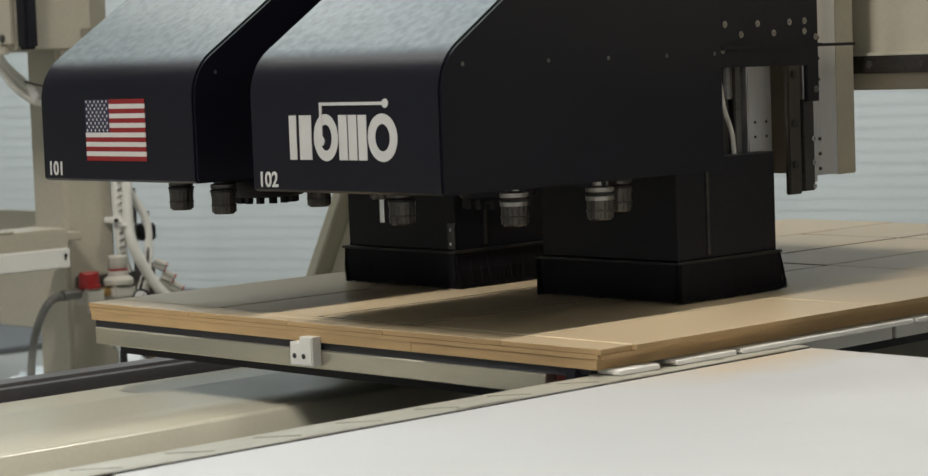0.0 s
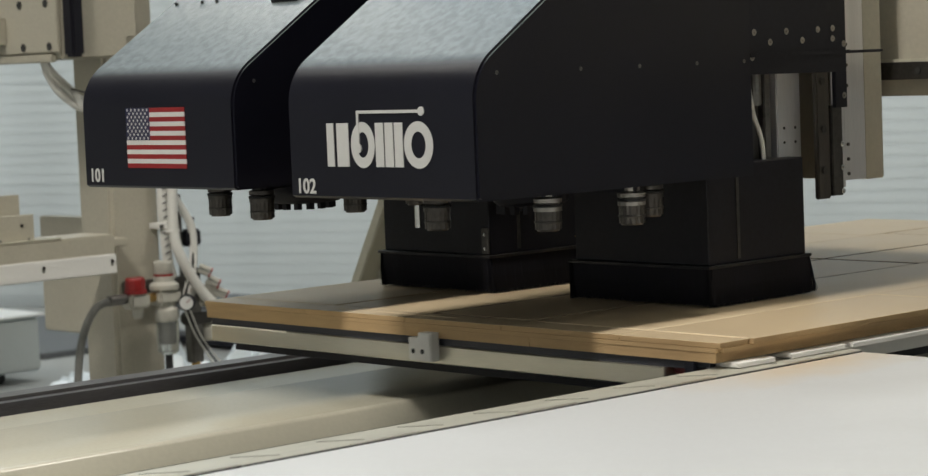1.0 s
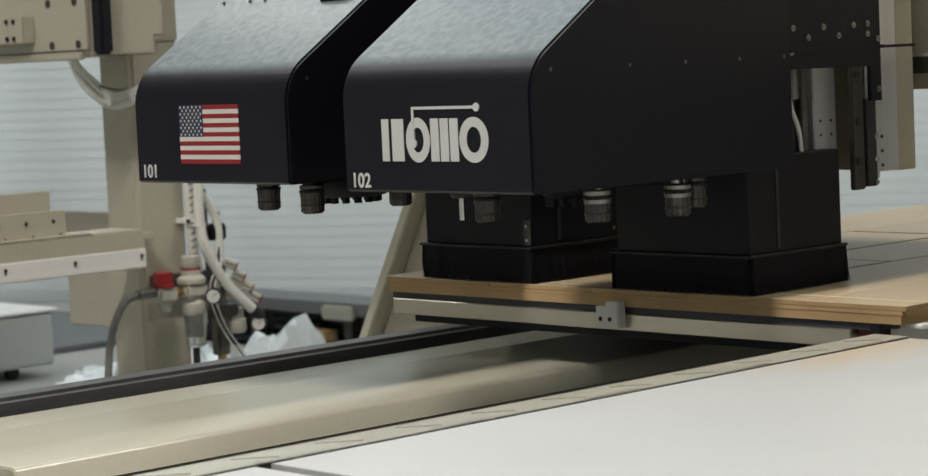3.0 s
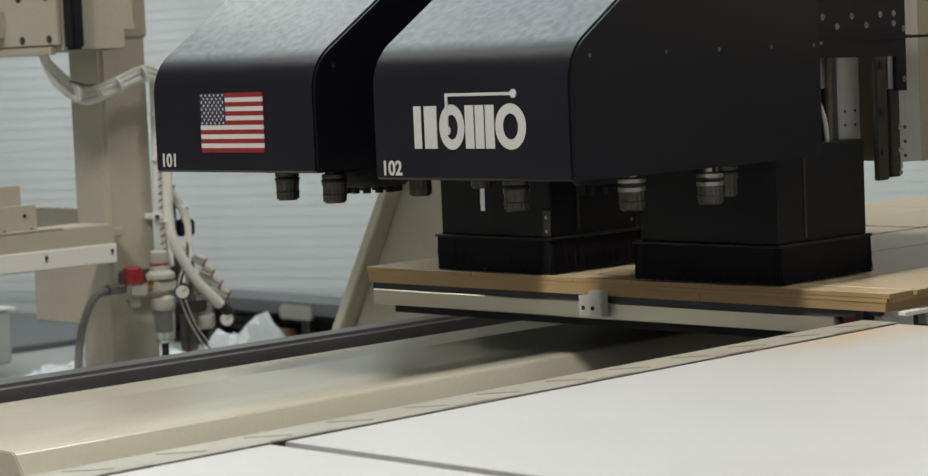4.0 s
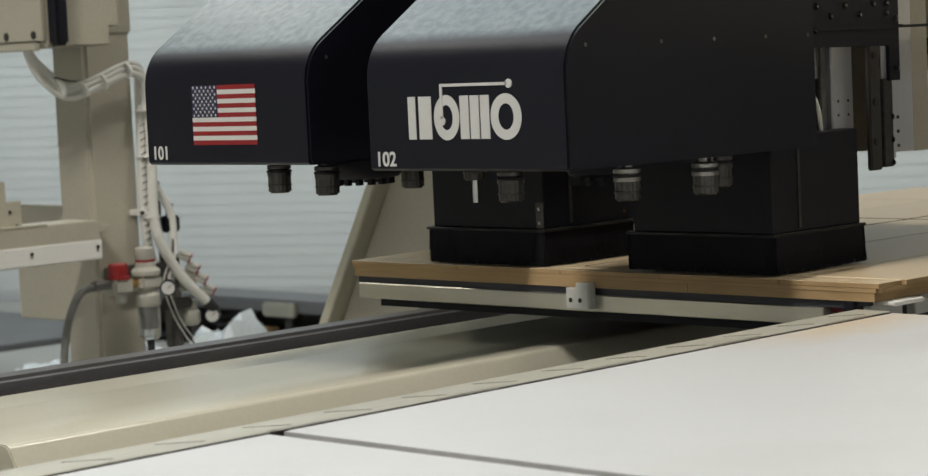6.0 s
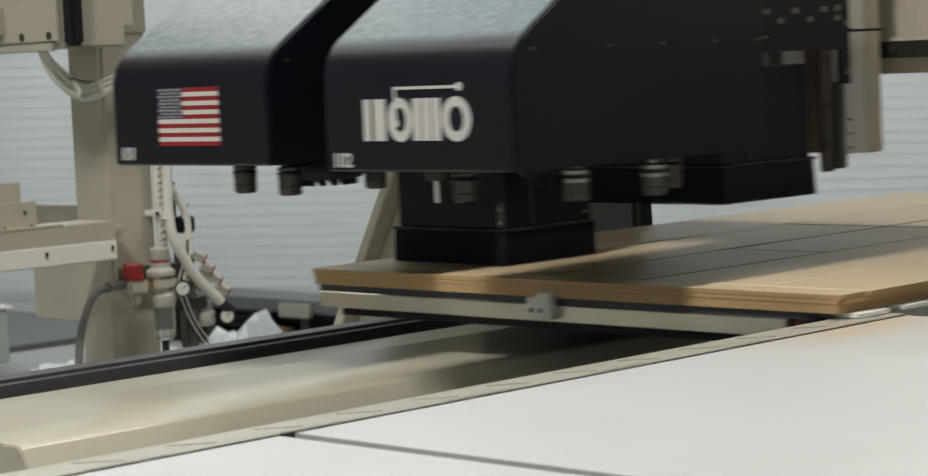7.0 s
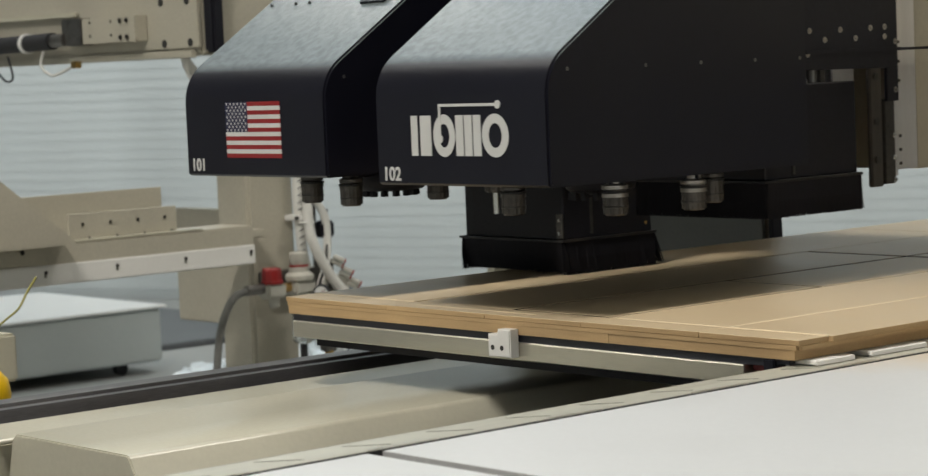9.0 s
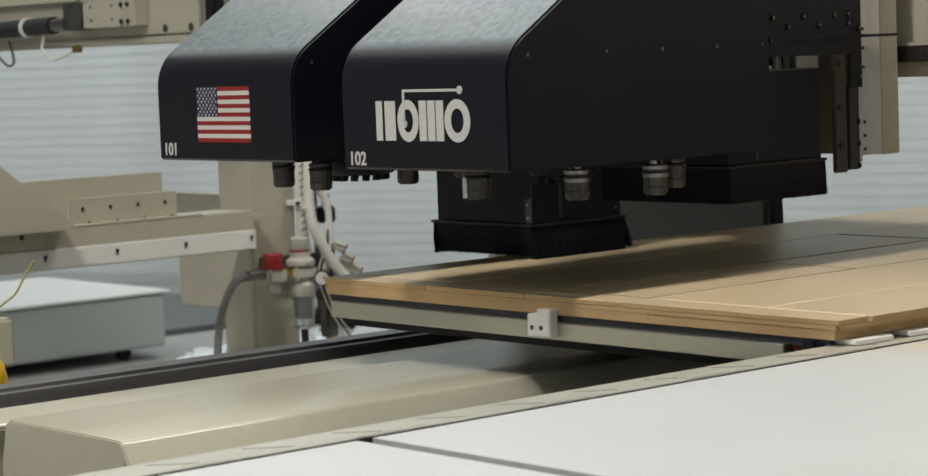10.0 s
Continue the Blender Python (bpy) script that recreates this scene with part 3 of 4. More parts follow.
def router_head(name, label, x0, x1, zb, tools, hub, shoe, number, number_at):
    t = thing(name, label, "router head", ((x0 + x1) / 2, 0.56, 0.947))
    z_top, rise = 1.66, math.tan(radians(34))
    prof = [(0.006, zb), (0.0, zb + 0.004)]
    prof += arc(0.085, 1.300, 0.085, 180, 124, 8)
    y2, z2 = prof[-1]
    prof += [(y2 + (z_top - z2) / rise, z_top), (0.605, z_top), (0.605, zb)]
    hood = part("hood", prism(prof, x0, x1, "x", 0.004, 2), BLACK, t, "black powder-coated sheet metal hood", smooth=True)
    for x, sgn in ((x1, 1), (x0, -1)):
        for y in (0.0455, 0.2166, 0.3434, 0.4732, 0.585):
            part("screw", bolt_head((x, y, 1.3398), (sgn, 0, 0), 0.0034, 0.0024), STEEL, hood)
    if number == "101":
        for x in (-0.6427, -0.5661, -0.5237):
            part("slope_screw", bolt_head((x, 0.196, z2 + (0.196 - y2) * rise), (0, -0.56, 0.83), 0.0048, 0.004), STEEL_DARK, hood)
        zl = z2 + (0.19 - y2) * rise
        part("latch_plate", prism([(0.182, zl - 0.0054), (0.215, zl + 0.0169), (0.2122, zl + 0.0210), (0.1792, zl - 0.0013)], -0.354, -0.284, "x", 0.001), BLACK_FLAT, hood)
    lettering(number, 0.0315, number_at, FRONT, DECAL_W, hood, "number", "white head number", 0.0007)
    # tool changer under the hood
    disc, low = (0.074, 0.043) if number == "101" else (0.060, 0.030)
    ch = part("tool_changer", lathe([(disc * 0.55, zb - low), (disc * 0.84, zb - low + 0.003), (disc * 0.97, zb - low * 0.7), (disc, zb - low * 0.4), (disc * 0.95, zb + 0.004)], hub, 32), BLACK_FLAT, t, "black toothed tool changer disc", smooth=True)
    teeth = bmesh.new()
    for i in range(14):
        a = 2 * math.pi * i / 14
        cx, cy = hub[0] + 0.048 * math.cos(a), hub[1] + 0.048 * math.sin(a)
        box(cx - 0.005, cx + 0.005, cy - 0.005, cy + 0.005, zb - low - 0.009, zb - low + 0.005, bm=teeth)
    part("teeth", teeth, BLACK_FLAT, ch)
    for i, (x, y, z, bit, bright) in enumerate(tools):
        d = Vector((x - hub[0], y - hub[1], 0))
        d.normalize()
        s = Vector((-d.y, d.x, 0)) * 0.011
        e, o = Vector((x, y, 0)) + d * 0.012, Vector((*hub, 0)) + d * 0.05
        corners = [o + s, e + s, e - s, o - s]
        part("gripper", prism([(c.x, c.y) for c in corners], z + 0.050, z + 0.062, "z"), BLACK_FLAT, ch)
        holder(t, x, y, z, bit, bright)
    # dust shoe
    sx0, sx1, sy0, sy1 = shoe
    ds = part("dust_shoe", box(sx0 + 0.007, sx1 - 0.005, sy0 + 0.006, sy1 - 0.004, 1.013, 1.176, 0.002, seg=1), BLACK_FLAT, t, "black sheet metal dust shoe with a brush skirt")
    rim = box(sx0 - 0.004, sx1 + 0.002, sy0 - 0.003, sy1 + 0.003, 1.0085, 1.0135, 0.0008, seg=1)
    part("rim", rim, RIM, ds, "worn metal rim")
    if number == "101":
        part("corner_latch", box(sx1 - 0.022, sx1 - 0.004, sy0 + 0.002, sy0 + 0.0065, 1.015, 1.062, 0.001, seg=1), STEEL_DARK, ds)
        for z in (1.025, 1.05):
            part("screw", bolt_head((sx1 - 0.013, sy0 + 0.002, z), (0, -1, 0), 0.003, 0.002), CHROME, ds)
        part("screw", bolt_head((sx1 - 0.005, sy1 - 0.02, 1.03), (1, 0, 0), 0.0035, 0.003), BRASS, ds)
    part("edge_strip", box(sx1 - 0.0055, sx1 - 0.0035, sy0 + 0.075, sy0 + 0.082, 1.02, 1.17), STEEL_DARK, ds)
    # bristles: a dense inner core and a skirt of many tapering strands on each side
    part("brush_core", box(sx0 + 0.006, sx1 - 0.006, sy0 + 0.024, sy1 - 0.024, 0.9500, 1.0085), BRISTLE, ds)
    rng = random.Random(int(number))
    skirts = []
    for (ax, ay), (bx, by), out in (((sx0, sy0), (sx1, sy0), (0, -1)), ((sx1, sy0), (sx1, sy1), (1, 0)), ((sx1, sy1), (sx0, sy1), (0, 1)), ((sx0, sy1), (sx0, sy0), (-1, 0))):
        length = math.hypot(bx - ax, by - ay)
        tx, ty = (bx - ax) / length, (by - ay) / length
        br = bmesh.new()
        n = int(length / 0.0009)
        for layer in range(3):
            for i in range(n):
                u = (i + rng.random()) / n * length
                x, y = ax + tx * u - out[0] * 0.0022 * layer, ay + ty * u - out[1] * 0.0022 * layer
                fl = rng.uniform(-0.001, 0.0025) + (0.009 if rng.random() < 0.015 else 0)
                sl = rng.uniform(-0.003, 0.003)
                w = rng.uniform(0.0006, 0.0014)
                zl = 0.9466 + rng.uniform(0, 0.0025)
                rows = []
                for s0, o, z in ((0, -0.001, 1.0085), (0.4, fl * 0.4 + 0.0008, 0.977), (1, fl, zl)):
                    ww = w * (1.0 - 0.55 * s0 * s0)
                    rows.append([br.verts.new((x + tx * (s * ww + sl * s0) + out[0] * o, y + ty * (s * ww + sl * s0) + out[1] * o, z)) for s in (-1, 1)])
                for p, q in zip(rows, rows[1:]):
                    br.faces.new((p[0], p[1], q[1], q[0]))
        hinge = Vector(((ax + bx) / 2, (ay + by) / 2, 1.0085))
        bmesh.ops.translate(br, vec=home(ds) - hinge, verts=br.verts)
        sk = part("brush_skirt", br, BRISTLE, ds, "skirt of loose black bristles")
        sk.location = hinge - home(ds)
        tagged(sk, kind="stuff")
        skirts.append(sk)
    t_skirts.append((skirts[0], skirts[2]))
    return t, ds


RIM = material("worn_black_rim", (0.012, 0.012, 0.014), 0.42, metal=0.3, var=0.4, dirt=(0.16, 0.13, 0.10), dirt_amount=0.35, dirt_scale=18)

HEAD_A, SHOE_A = router_head("router_head", "black router head with a flag decal and tool changer", -0.664, -0.235, 1.1665,
                             [(-0.5475, 0.20, 1.104, 0, False), (-0.370, 0.155, 1.105, 0, False), (-0.389, 0.375, 1.101, 0, False), (-0.287, 0.430, 1.112, 0.040, False)],
                             (-0.420, 0.285), (-0.5395, -0.2435, 0.556, 0.800), "101", (-0.648, -0.0006, 1.1765))
flag(bpy.data.objects["hood"], -0.531, 1.2008, 0.1675, 0.1005)
HEAD_B, SHOE_B = router_head("router_head", "black router head with white emblem and tool changer", -0.0945, 0.330, 1.1575,
                             [(0.0200, 0.20, 1.094, 0, False), (0.262, 0.205, 1.099, 0, True), (0.296, 0.352, 1.098, 0, True), (0.262, 0.43, 1.104, 0, False)],
                             (0.145, 0.285), (-0.0455, 0.2680, 0.558, 0.812), "102", (-0.0785, -0.0006, 1.1655))
emblem(bpy.data.objects["hood.001"])


def carriage():
    """The slide plates behind the heads."""
    t = thing("head_carriage", "steel and aluminium slide carriage behind the router heads", "machine carriage", (-0.1, 0.95, 1.10))
    for dx, edge in ((0.0, True), (-0.567, False)):
        x = 0.325 + dx
        pl = part("side_plate", prism([(0.600, 1.66), (0.600, 1.318), (0.826, 1.315), (0.826, 1.256), (0.857, 1.256), (0.857, 1.66)], x - 0.012, x - 0.004, "x", 0.001), BLACK_FLAT, t, "black side plate with domed bolts")
        for y, z in ((0.6203, 1.3846), (0.7004, 1.3848), (0.781, 1.3862), (0.8197, 1.3874), (0.6594, 1.3682), (0.7406, 1.3693), (0.819, 1.3705), (0.848, 1.3613), (0.614, 1.3448), (0.846, 1.276)):
            part("bolt", bolt_head((x - 0.004, y, z), (1, 0, 0), 0.0056, 0.0055), TOOL_BRIGHT, pl)
        part("fold", box(x - 0.004, x + 0.004, 0.605, 0.857, 1.345, 1.351), BLACK_FLAT, pl)
        part("spindle_housing", box(x - 0.30, x - 0.10, 0.62, 0.76, 1.14, 1.64, 0.02), STEEL_DARK, t)
        part("cable", hose([(x - 0.085, 0.70, 1.30), (x - 0.083, 0.709, 1.25), (x - 0.075, 0.717, 1.21), (x - 0.073, 0.722, 1.15)], 0.004), HOSE_WHITE, t)
        part("fitting", rod((x - 0.09, 0.722, 1.265), (x - 0.09, 0.722, 1.345), 0.011, 14, bevel=0.002), STEEL, t, "pale steel fitting")
        part("guide_rail", box(x - 0.11, x - 0.090, 0.745, 0.762, 1.12, 1.64, 0.002), STEEL, t)
        part("slide_block", box(x - 0.112, x - 0.092, 0.780, 0.842, 1.12, 1.64, 0.002), ALU_V, t, "milled aluminium slide block")
        for y in (0.797, 0.826):
            for z in (1.20, 1.224, 1.40, 1.424):
                part("pin_hole", rod((x - 0.0925, y, z), (x - 0.0912, y, z), 0.0025, 10), SLOT, t)
        part("slide_plate", box(x - 0.070, x - 0.060, 0.846, 0.879, 1.101, 1.64, 0.002), STEEL_SLIDE, t, "dark oiled slide plate")
        for z in (1.150, 1.219, 1.30):
            part("cap_screw", rod((x - 0.0605, 0.860, z), (x - 0.0565, 0.860, z), 0.0075, 16, bevel=0.0015), STEEL_DARK, t)
        part("gib", box(x - 0.070, x - 0.056, 0.880, 0.908, 1.105, 1.258, 0.0015), STEEL_DARK, t)
        for z in (1.112, 1.152, 1.192):
            part("gib_screw", bolt_head((x - 0.056, 0.904, z), (1, 0, 0), 0.005, 0.005), CHROME, t)
        part("step_plate", box(x - 0.08, x - 0.058, 0.909, 0.917, 1.118, 1.66, 0.001), ALU_V, t)
        part("rear_rail", box(x - 0.075, x - 0.060, 0.918, 0.976, 1.129, 1.66, 0.001), ALU_V, t, "tall aluminium rail")
        for z in (1.14, 1.165, 1.19, 1.29, 1.325, 1.36):
            part("rail_screw", rod((x - 0.0605, 0.926, z), (x - 0.0575, 0.926, z), 0.003, 10), STEEL_DARK, t)
        part("rod", rod((x - 0.02, 0.85, 1.3475), (x - 0.02, 0.975, 1.3475), 0.0025, 10), BLACK_FLAT, t)
    part("back_plate", box(-0.66, 0.262, 0.978, 1.030, 1.127, 1.72, 0.002), BEIGE_DULL, t, "beige carriage back plate")
    part("cross_plate", box(-0.60, 0.22, 0.77, 0.978, 1.40, 1.64, 0.002), BLACK_FLAT, t)
    return t


STEEL_SLIDE = material("brown_oiled_slide_steel", (0.11, 0.098, 0.088), 0.35, metal=0.75, var=0.2, stretch=(6, 6, 0.4))
CARRIAGE = carriage()


# ---- gantry ----
PEDESTAL_SHADE = material("shaded_pedestal_grey", (0.075, 0.08, 0.078), 0.5, var=0.12, scale=4)


def gantry():
    t = thing("gantry", "beige steel gantry beam with a black linear rail", "gantry", (0.5, 1.3, 0))
    part("beam", box(-1.75, 3.6, 1.085, 1.60, 1.266, 2.0, 0.006), BEIGE_DULL, t)
    rail = part("linear_rail", box(-1.6, 3.5, 1.062, 1.085, 1.295, 1.325, 0.002), STEEL_DARK, t, "black linear guide rail")
    for k in range(26):
        x = -1.55 + k * 0.105 * 1.0
        part("rail_hole", rod((x, 1.0625, 1.310), (x, 1.0600, 1.310), 0.0065, 14), SLOT, rail)
    part("rail_ledge", box(-1.6, 3.5, 1.070, 1.085, 1.3253, 1.331), BEIGE, t)
    part("pedestal", prism([(-2.36, 0.0), (-1.765, 1.05), (-1.74, 1.30), (-1.00, 1.30), (-0.985, 1.0), (-0.965, 0.0)], 1.63, 1.66, "y", 0.004), BEIGE_DULL, t, "beige trapezoid steel pedestal")
    part("pedestal_flange", prism([(-2.40, 0.0), (-1.80, 1.05), (-1.765, 1.05), (-2.36, 0.0)], 1.58, 1.74, "y", 0.003), BEIGE, t)
    part("pedestal_edge", prism([(-0.985, 1.0), (-0.962, 0.0), (-0.948, 0.0), (-0.972, 1.02)], 1.625, 1.66, "y", 0.002), BLACK_FLAT, t)
    # Added plate: the pedestal's shaded right part put in as a darker colour.
    part("guard_plate", prism([(-1.52, 0.3), (-1.52, 1.20), (-1.005, 1.20), (-0.992, 1.0), (-0.974, 0.3)], 1.612, 1.624, "y", 0.002), PEDESTAL_SHADE, t, "dark plate added for the shaded part of the pedestal")
    part("far_pedestal", box(2.7, 3.3, 1.2, 1.6, 0.0, 1.266, 0.006), BEIGE_DULL, t)
    part("mount_head", box(-1.74, -1.00, 1.50, 1.70, 1.262, 1.302), BEIGE_DULL, t)


gantry()


# ---- column with air service unit and hoses ----
def column():
    t = thing("column", "beige square steel column of the machine frame", "column", (-3.0, 1.62, 0))
    part("tube", box(-3.105, -2.94, 1.525, 1.695, 0.0, 2.3, 0.012, seg=3), BEIGE_DULL, t)
    part("base_plate", box(-3.18, -2.86, 1.45, 1.77, 0.0, 0.02, 0.003), BEIGE_DULL, t)
    part("head_plate", box(-3.20, -2.935, 1.518, 1.698, 1.44, 2.3, 0.006), BEIGE_DULL, t)
    part("side_panel", box(-3.60, -3.15, 1.70, 1.75, 0.565, 0.925, 0.004), BEIGE_DULL, t)
    for z in (1.47, 1.55):
        part("bolt", bolt_head((-2.975, 1.518, z), (0, -1, 0), 0.006, 0.005), STEEL_DARK, t)


column()


def air_unit():
    t = thing("air_service_unit", "grey air pressure regulator with red knob and gauges", "air regulator", (-2.87, 1.62, 0.6))
    part("mount", box(-2.94, -2.90, 1.55, 1.80, 0.70, 0.76, 0.003), STEEL, t)
    part("valve_body", box(-2.858, -2.80, 1.485, 1.555, 0.690, 0.735, 0.008), GREY_PL, t)
    knob = part("red_knob", lathe([(0.034, 0.733), (0.034, 0.741), (0.0300, 0.743), (0.0290, 0.774), (0.026, 0.779)], (-2.828, 1.520), 10), RED, t, "red shut-off knob")
    part("knob_collar", lathe([(0.026, 0.728), (0.026, 0.736)], (-2.828, 1.520)), GREY_PL, t)
    part("drain", lathe([(0.012, 0.662), (0.016, 0.668), (0.016, 0.692)], (-2.828, 1.525)), GREY_PL, t)
    part("regulator_body", box(-2.885, -2.815, 1.595, 1.675, 0.690, 0.735, 0.010), GREY_PL, t)
    part("regulator_bonnet", lathe([(0.043, 0.735), (0.043, 0.747), (0.038, 0.752), (0.030, 0.758), (0.030, 0.772), (0.026, 0.774), (0.026, 0.780), (0.0275, 0.782), (0.0275, 0.812), (0.024, 0.816)], (-2.85, 1.635), 24), GREY_PL, t, smooth=True)
    part("bonnet_ring", lathe([(0.0290, 0.773), (0.0290, 0.779)], (-2.85, 1.635)), RED, t, "faded red ring")
    part("connector", rod((-2.83, 1.55, 0.715), (-2.85, 1.60, 0.715), 0.014, 16), BRASS, t)
    bowl = part("filter_head", lathe([(0.030, 0.640), (0.036, 0.648), (0.036, 0.675), (0.028, 0.684), (0.028, 0.702)], (-2.85, 1.640), 24), GREY_PL, t, smooth=True)
    part("bowl", lathe([(0.022, 0.545), (0.031, 0.553), (0.033, 0.60), (0.033, 0.642)], (-2.85, 1.640), 24), CLEAR, bowl, "clear plastic filter bowl", smooth=True)
    part("element", lathe([(0.014, 0.575), (0.017, 0.580), (0.017, 0.640)], (-2.85, 1.640), 16), RUBBER, bowl)
    part("drain_tube", rod((-2.85, 1.640, 0.44), (-2.85, 1.640, 0.545), 0.011, 12), RUBBER, bowl)
    for (gx, gy, gz), nm in (((-2.815, 1.690, 0.693), "pressure_gauge"), ((-2.885, 1.905, 0.585), "pressure_gauge")):
        n = Vector((0.72, -0.69, 0))
        c = Vector((gx, gy, gz))
        g = part(nm, rod(c, c + n * 0.026, 0.024, 28, bevel=0.002), BLACK_FLAT, t, "round gauge with black rim and white dial")
        part("dial", rod(c + n * 0.0255, c + n * 0.0268, 0.0195, 28), DECAL_W, g)
        side = Vector((0.69, 0.72, 0))
        nd = bmesh.new()
        rod(c + n * 0.0272, c + n * 0.0272 + side * 0.012 + Vector((0, 0, 0.010)), 0.0011, 6, bm=nd)
        part("needle", nd, RED_DARK, g)
        part("stem", rod(c, c - n * 0.05, 0.008, 12), BRASS, g)
    part("lubricator_head", lathe([(0.028, 0.560), (0.036, 0.570), (0.036, 0.600), (0.028, 0.608), (0.028, 0.632), (0.024, 0.636)], (-2.915, 1.835), 24), GREY_PL, t, smooth=True)
    part("manifold", box(-2.935, -2.895, 1.76, 1.80, 0.50, 0.78, 0.004), STEEL, t)
    part("manifold_block", box(-2.93, -2.88, 1.74, 1.83, 0.615, 0.650, 0.006), STEEL_DARK, t)
    part("brass_nipple", lathe([(0.010, 0.478), (0.014, 0.484), (0.014, 0.505)], (-2.912, 1.78)), BRASS, t)
    part("solenoid", box(-2.935, -2.895, 1.76, 1.81, 0.845, 0.895, 0.006), BLACK_FLAT, t)
    part("solenoid_coil", rod((-2.915, 1.785, 0.895), (-2.915, 1.785, 0.93), 0.012, 14), BLACK_FLAT, t)
    part("post", box(-2.93, -2.92, 1.748, 1.758, 0.70, 1.0), STEEL, t)
    for k in range(8):
        p = Vector((-2.890 + 0.012 * (k % 2), 1.785 + 0.028 * (k // 2), 0.775 - 0.036 * (k // 2) + 0.014 * (k % 2)))
        q = p + Vector((0.020, 0.026, -0.016))
        f = part("push_fitting", rod(p, q, 0.0075, 12, bevel=0.002), GREY_PL, t)
        part("release_ring", rod(q, q + (q - p) * 0.12, 0.0075, 12), RED, f, "orange-red release ring")
    part("valve_island", box(-2.93, -2.885, 1.79, 1.85, 0.665, 0.73, 0.004), GREY_PL, t)


air_unit()


def hoses():
    t = thing("grey_air_hose", "dark grey air supply hose with a crimped steel end", "hose", (-2.80, 1.30, 0.0))
    part("hose", hose([(-2.80, 1.30, 0.0), (-2.80, 1.30, 0.2), (-2.812, 1.302, 0.40), (-2.815, 1.305, 0.52), (-2.812, 1.325, 0.63), (-2.818, 1.375, 0.705), (-2.828, 1.44, 0.722)], 0.0110, ribs=0.03), HOSE_GREY, t, smooth=True)
    part("ferrule", rod((-2.826, 1.425, 0.7205), (-2.829, 1.488, 0.722), 0.0155, 16, bevel=0.002), STEEL, t)
    t = thing("white_air_hoses", "bundle of white air hoses tied to the column", "hose", (-2.90, 1.72, 0.78))
    part("hose", hose([(-2.890, 1.716, 1.33), (-2.890, 1.712, 1.20), (-2.885, 1.706, 1.066), (-2.883, 1.700, 0.962), (-2.880, 1.700, 0.892), (-2.875, 1.708, 0.839), (-2.870, 1.741, 0.770), (-2.868, 1.792, 0.700), (-2.870, 1.870, 0.631)], 0.0160), HOSE_WHITE, t, smooth=True)
    part("hose_plug", rod((-2.870, 1.866, 0.634), (-2.872, 1.905, 0.602), 0.0165, 16, bevel=0.003), RUBBER, t, "black hose plug")
    part("hose", hose([(-2.915, 1.735, 1.33), (-2.912, 1.722, 1.15), (-2.905, 1.706, 1.049), (-2.903, 1.715, 1.006), (-2.900, 1.748, 0.955), (-2.898, 1.775, 0.905), (-2.898, 1.780, 0.832), (-2.900, 1.772, 0.760), (-2.902, 1.764, 0.700)], 0.0125), HOSE_WHITE, t, smooth=True)
    wrap = part("spiral_wrap", hose([(-2.915, 1.700, 1.33), (-2.912, 1.694, 1.137), (-2.905, 1.685, 1.036), (-2.903, 1.680, 0.981), (-2.903, 1.683, 0.910), (-2.903, 1.690, 0.814), (-2.905, 1.705, 0.760)], 0.0150, steps=14), HOSE_WHITE, t, "white hose with printed marks", smooth=True)
    for k in range(18):
        z = 0.81 + k * 0.021
        part("print_mark", hose([(-2.8885, 1.672, z), (-2.8865, 1.680, z + 0.004), (-2.8885, 1.690, z + 0.007)], 0.0016, 6, 3), RUBBER, wrap)
    for z in (0.895, 1.075, 1.21):
        part("cable_tie", lathe([(0.0300, z), (0.0310, z + 0.003), (0.0300, z + 0.006)], (-2.897, 1.697), 20), WHITE_PL, t)
    part("clip", box(-2.94, -2.885, 1.655, 1.700, 0.905, 0.922, 0.002), WHITE_PL, t)
    part("clip_screw", rod((-2.886, 1.660, 0.913), (-2.880, 1.660, 0.913), 0.006, 12), STEEL_DARK, t)
    for k in range(3):
        o = 0.009 * k
        part("thin_tube", hose([(-2.90, 1.775 + o, 0.86), (-2.878 + o * 0.3, 1.745 + o, 0.77), (-2.872, 1.715 + o, 0.70), (-2.875, 1.735 + o, 0.63), (-2.88, 1.775 + o, 0.56), (-2.88, 1.86 + o, 0.44 + o)], 0.0022, 8), RUBBER if k % 2 else HOSE_WHITE, t)
    t = thing("cable_loop", "white corrugated cable hanging in a loop from the beam", "cable", (-2.90, 1.40, 1.30))
    for o, r in ((0.0, 0.0105), (0.018, 0.0085), (0.031, 0.0065)):
        part("cable", hose([(-2.905 + o * 0.5, 1.300, 1.47), (-2.90 + o * 0.5, 1.305, 1.385 + o * 0.3), (-2.885, 1.340 + o, 1.312 + o * 0.6), (-2.870, 1.414, 1.263 + o), (-2.865, 1.505, 1.285 + o), (-2.865, 1.592, 1.315 + o), (-2.870, 1.648, 1.322 + o), (-2.885, 1.690, 1.295 + o), (-2.900, 1.700, 1.22)], r), HOSE_WHITE, t, smooth=True)
    part("wire", hose([(-2.875, 1.372, 1.322), (-2.880, 1.43, 1.309), (-2.925, 1.50, 1.309)], 0.0028, 6, 4), STEEL_DARK, t, "thin dark wire")
    for y, z in ((1.385, 1.288), (1.46, 1.283), (1.53, 1.302), (1.62, 1.332)):
        part("cable_tie", rod((-2.866, y - 0.004, z), (-2.866, y + 0.004, z + 0.003), 0.025, 16), WHITE_PL, t)


hoses()


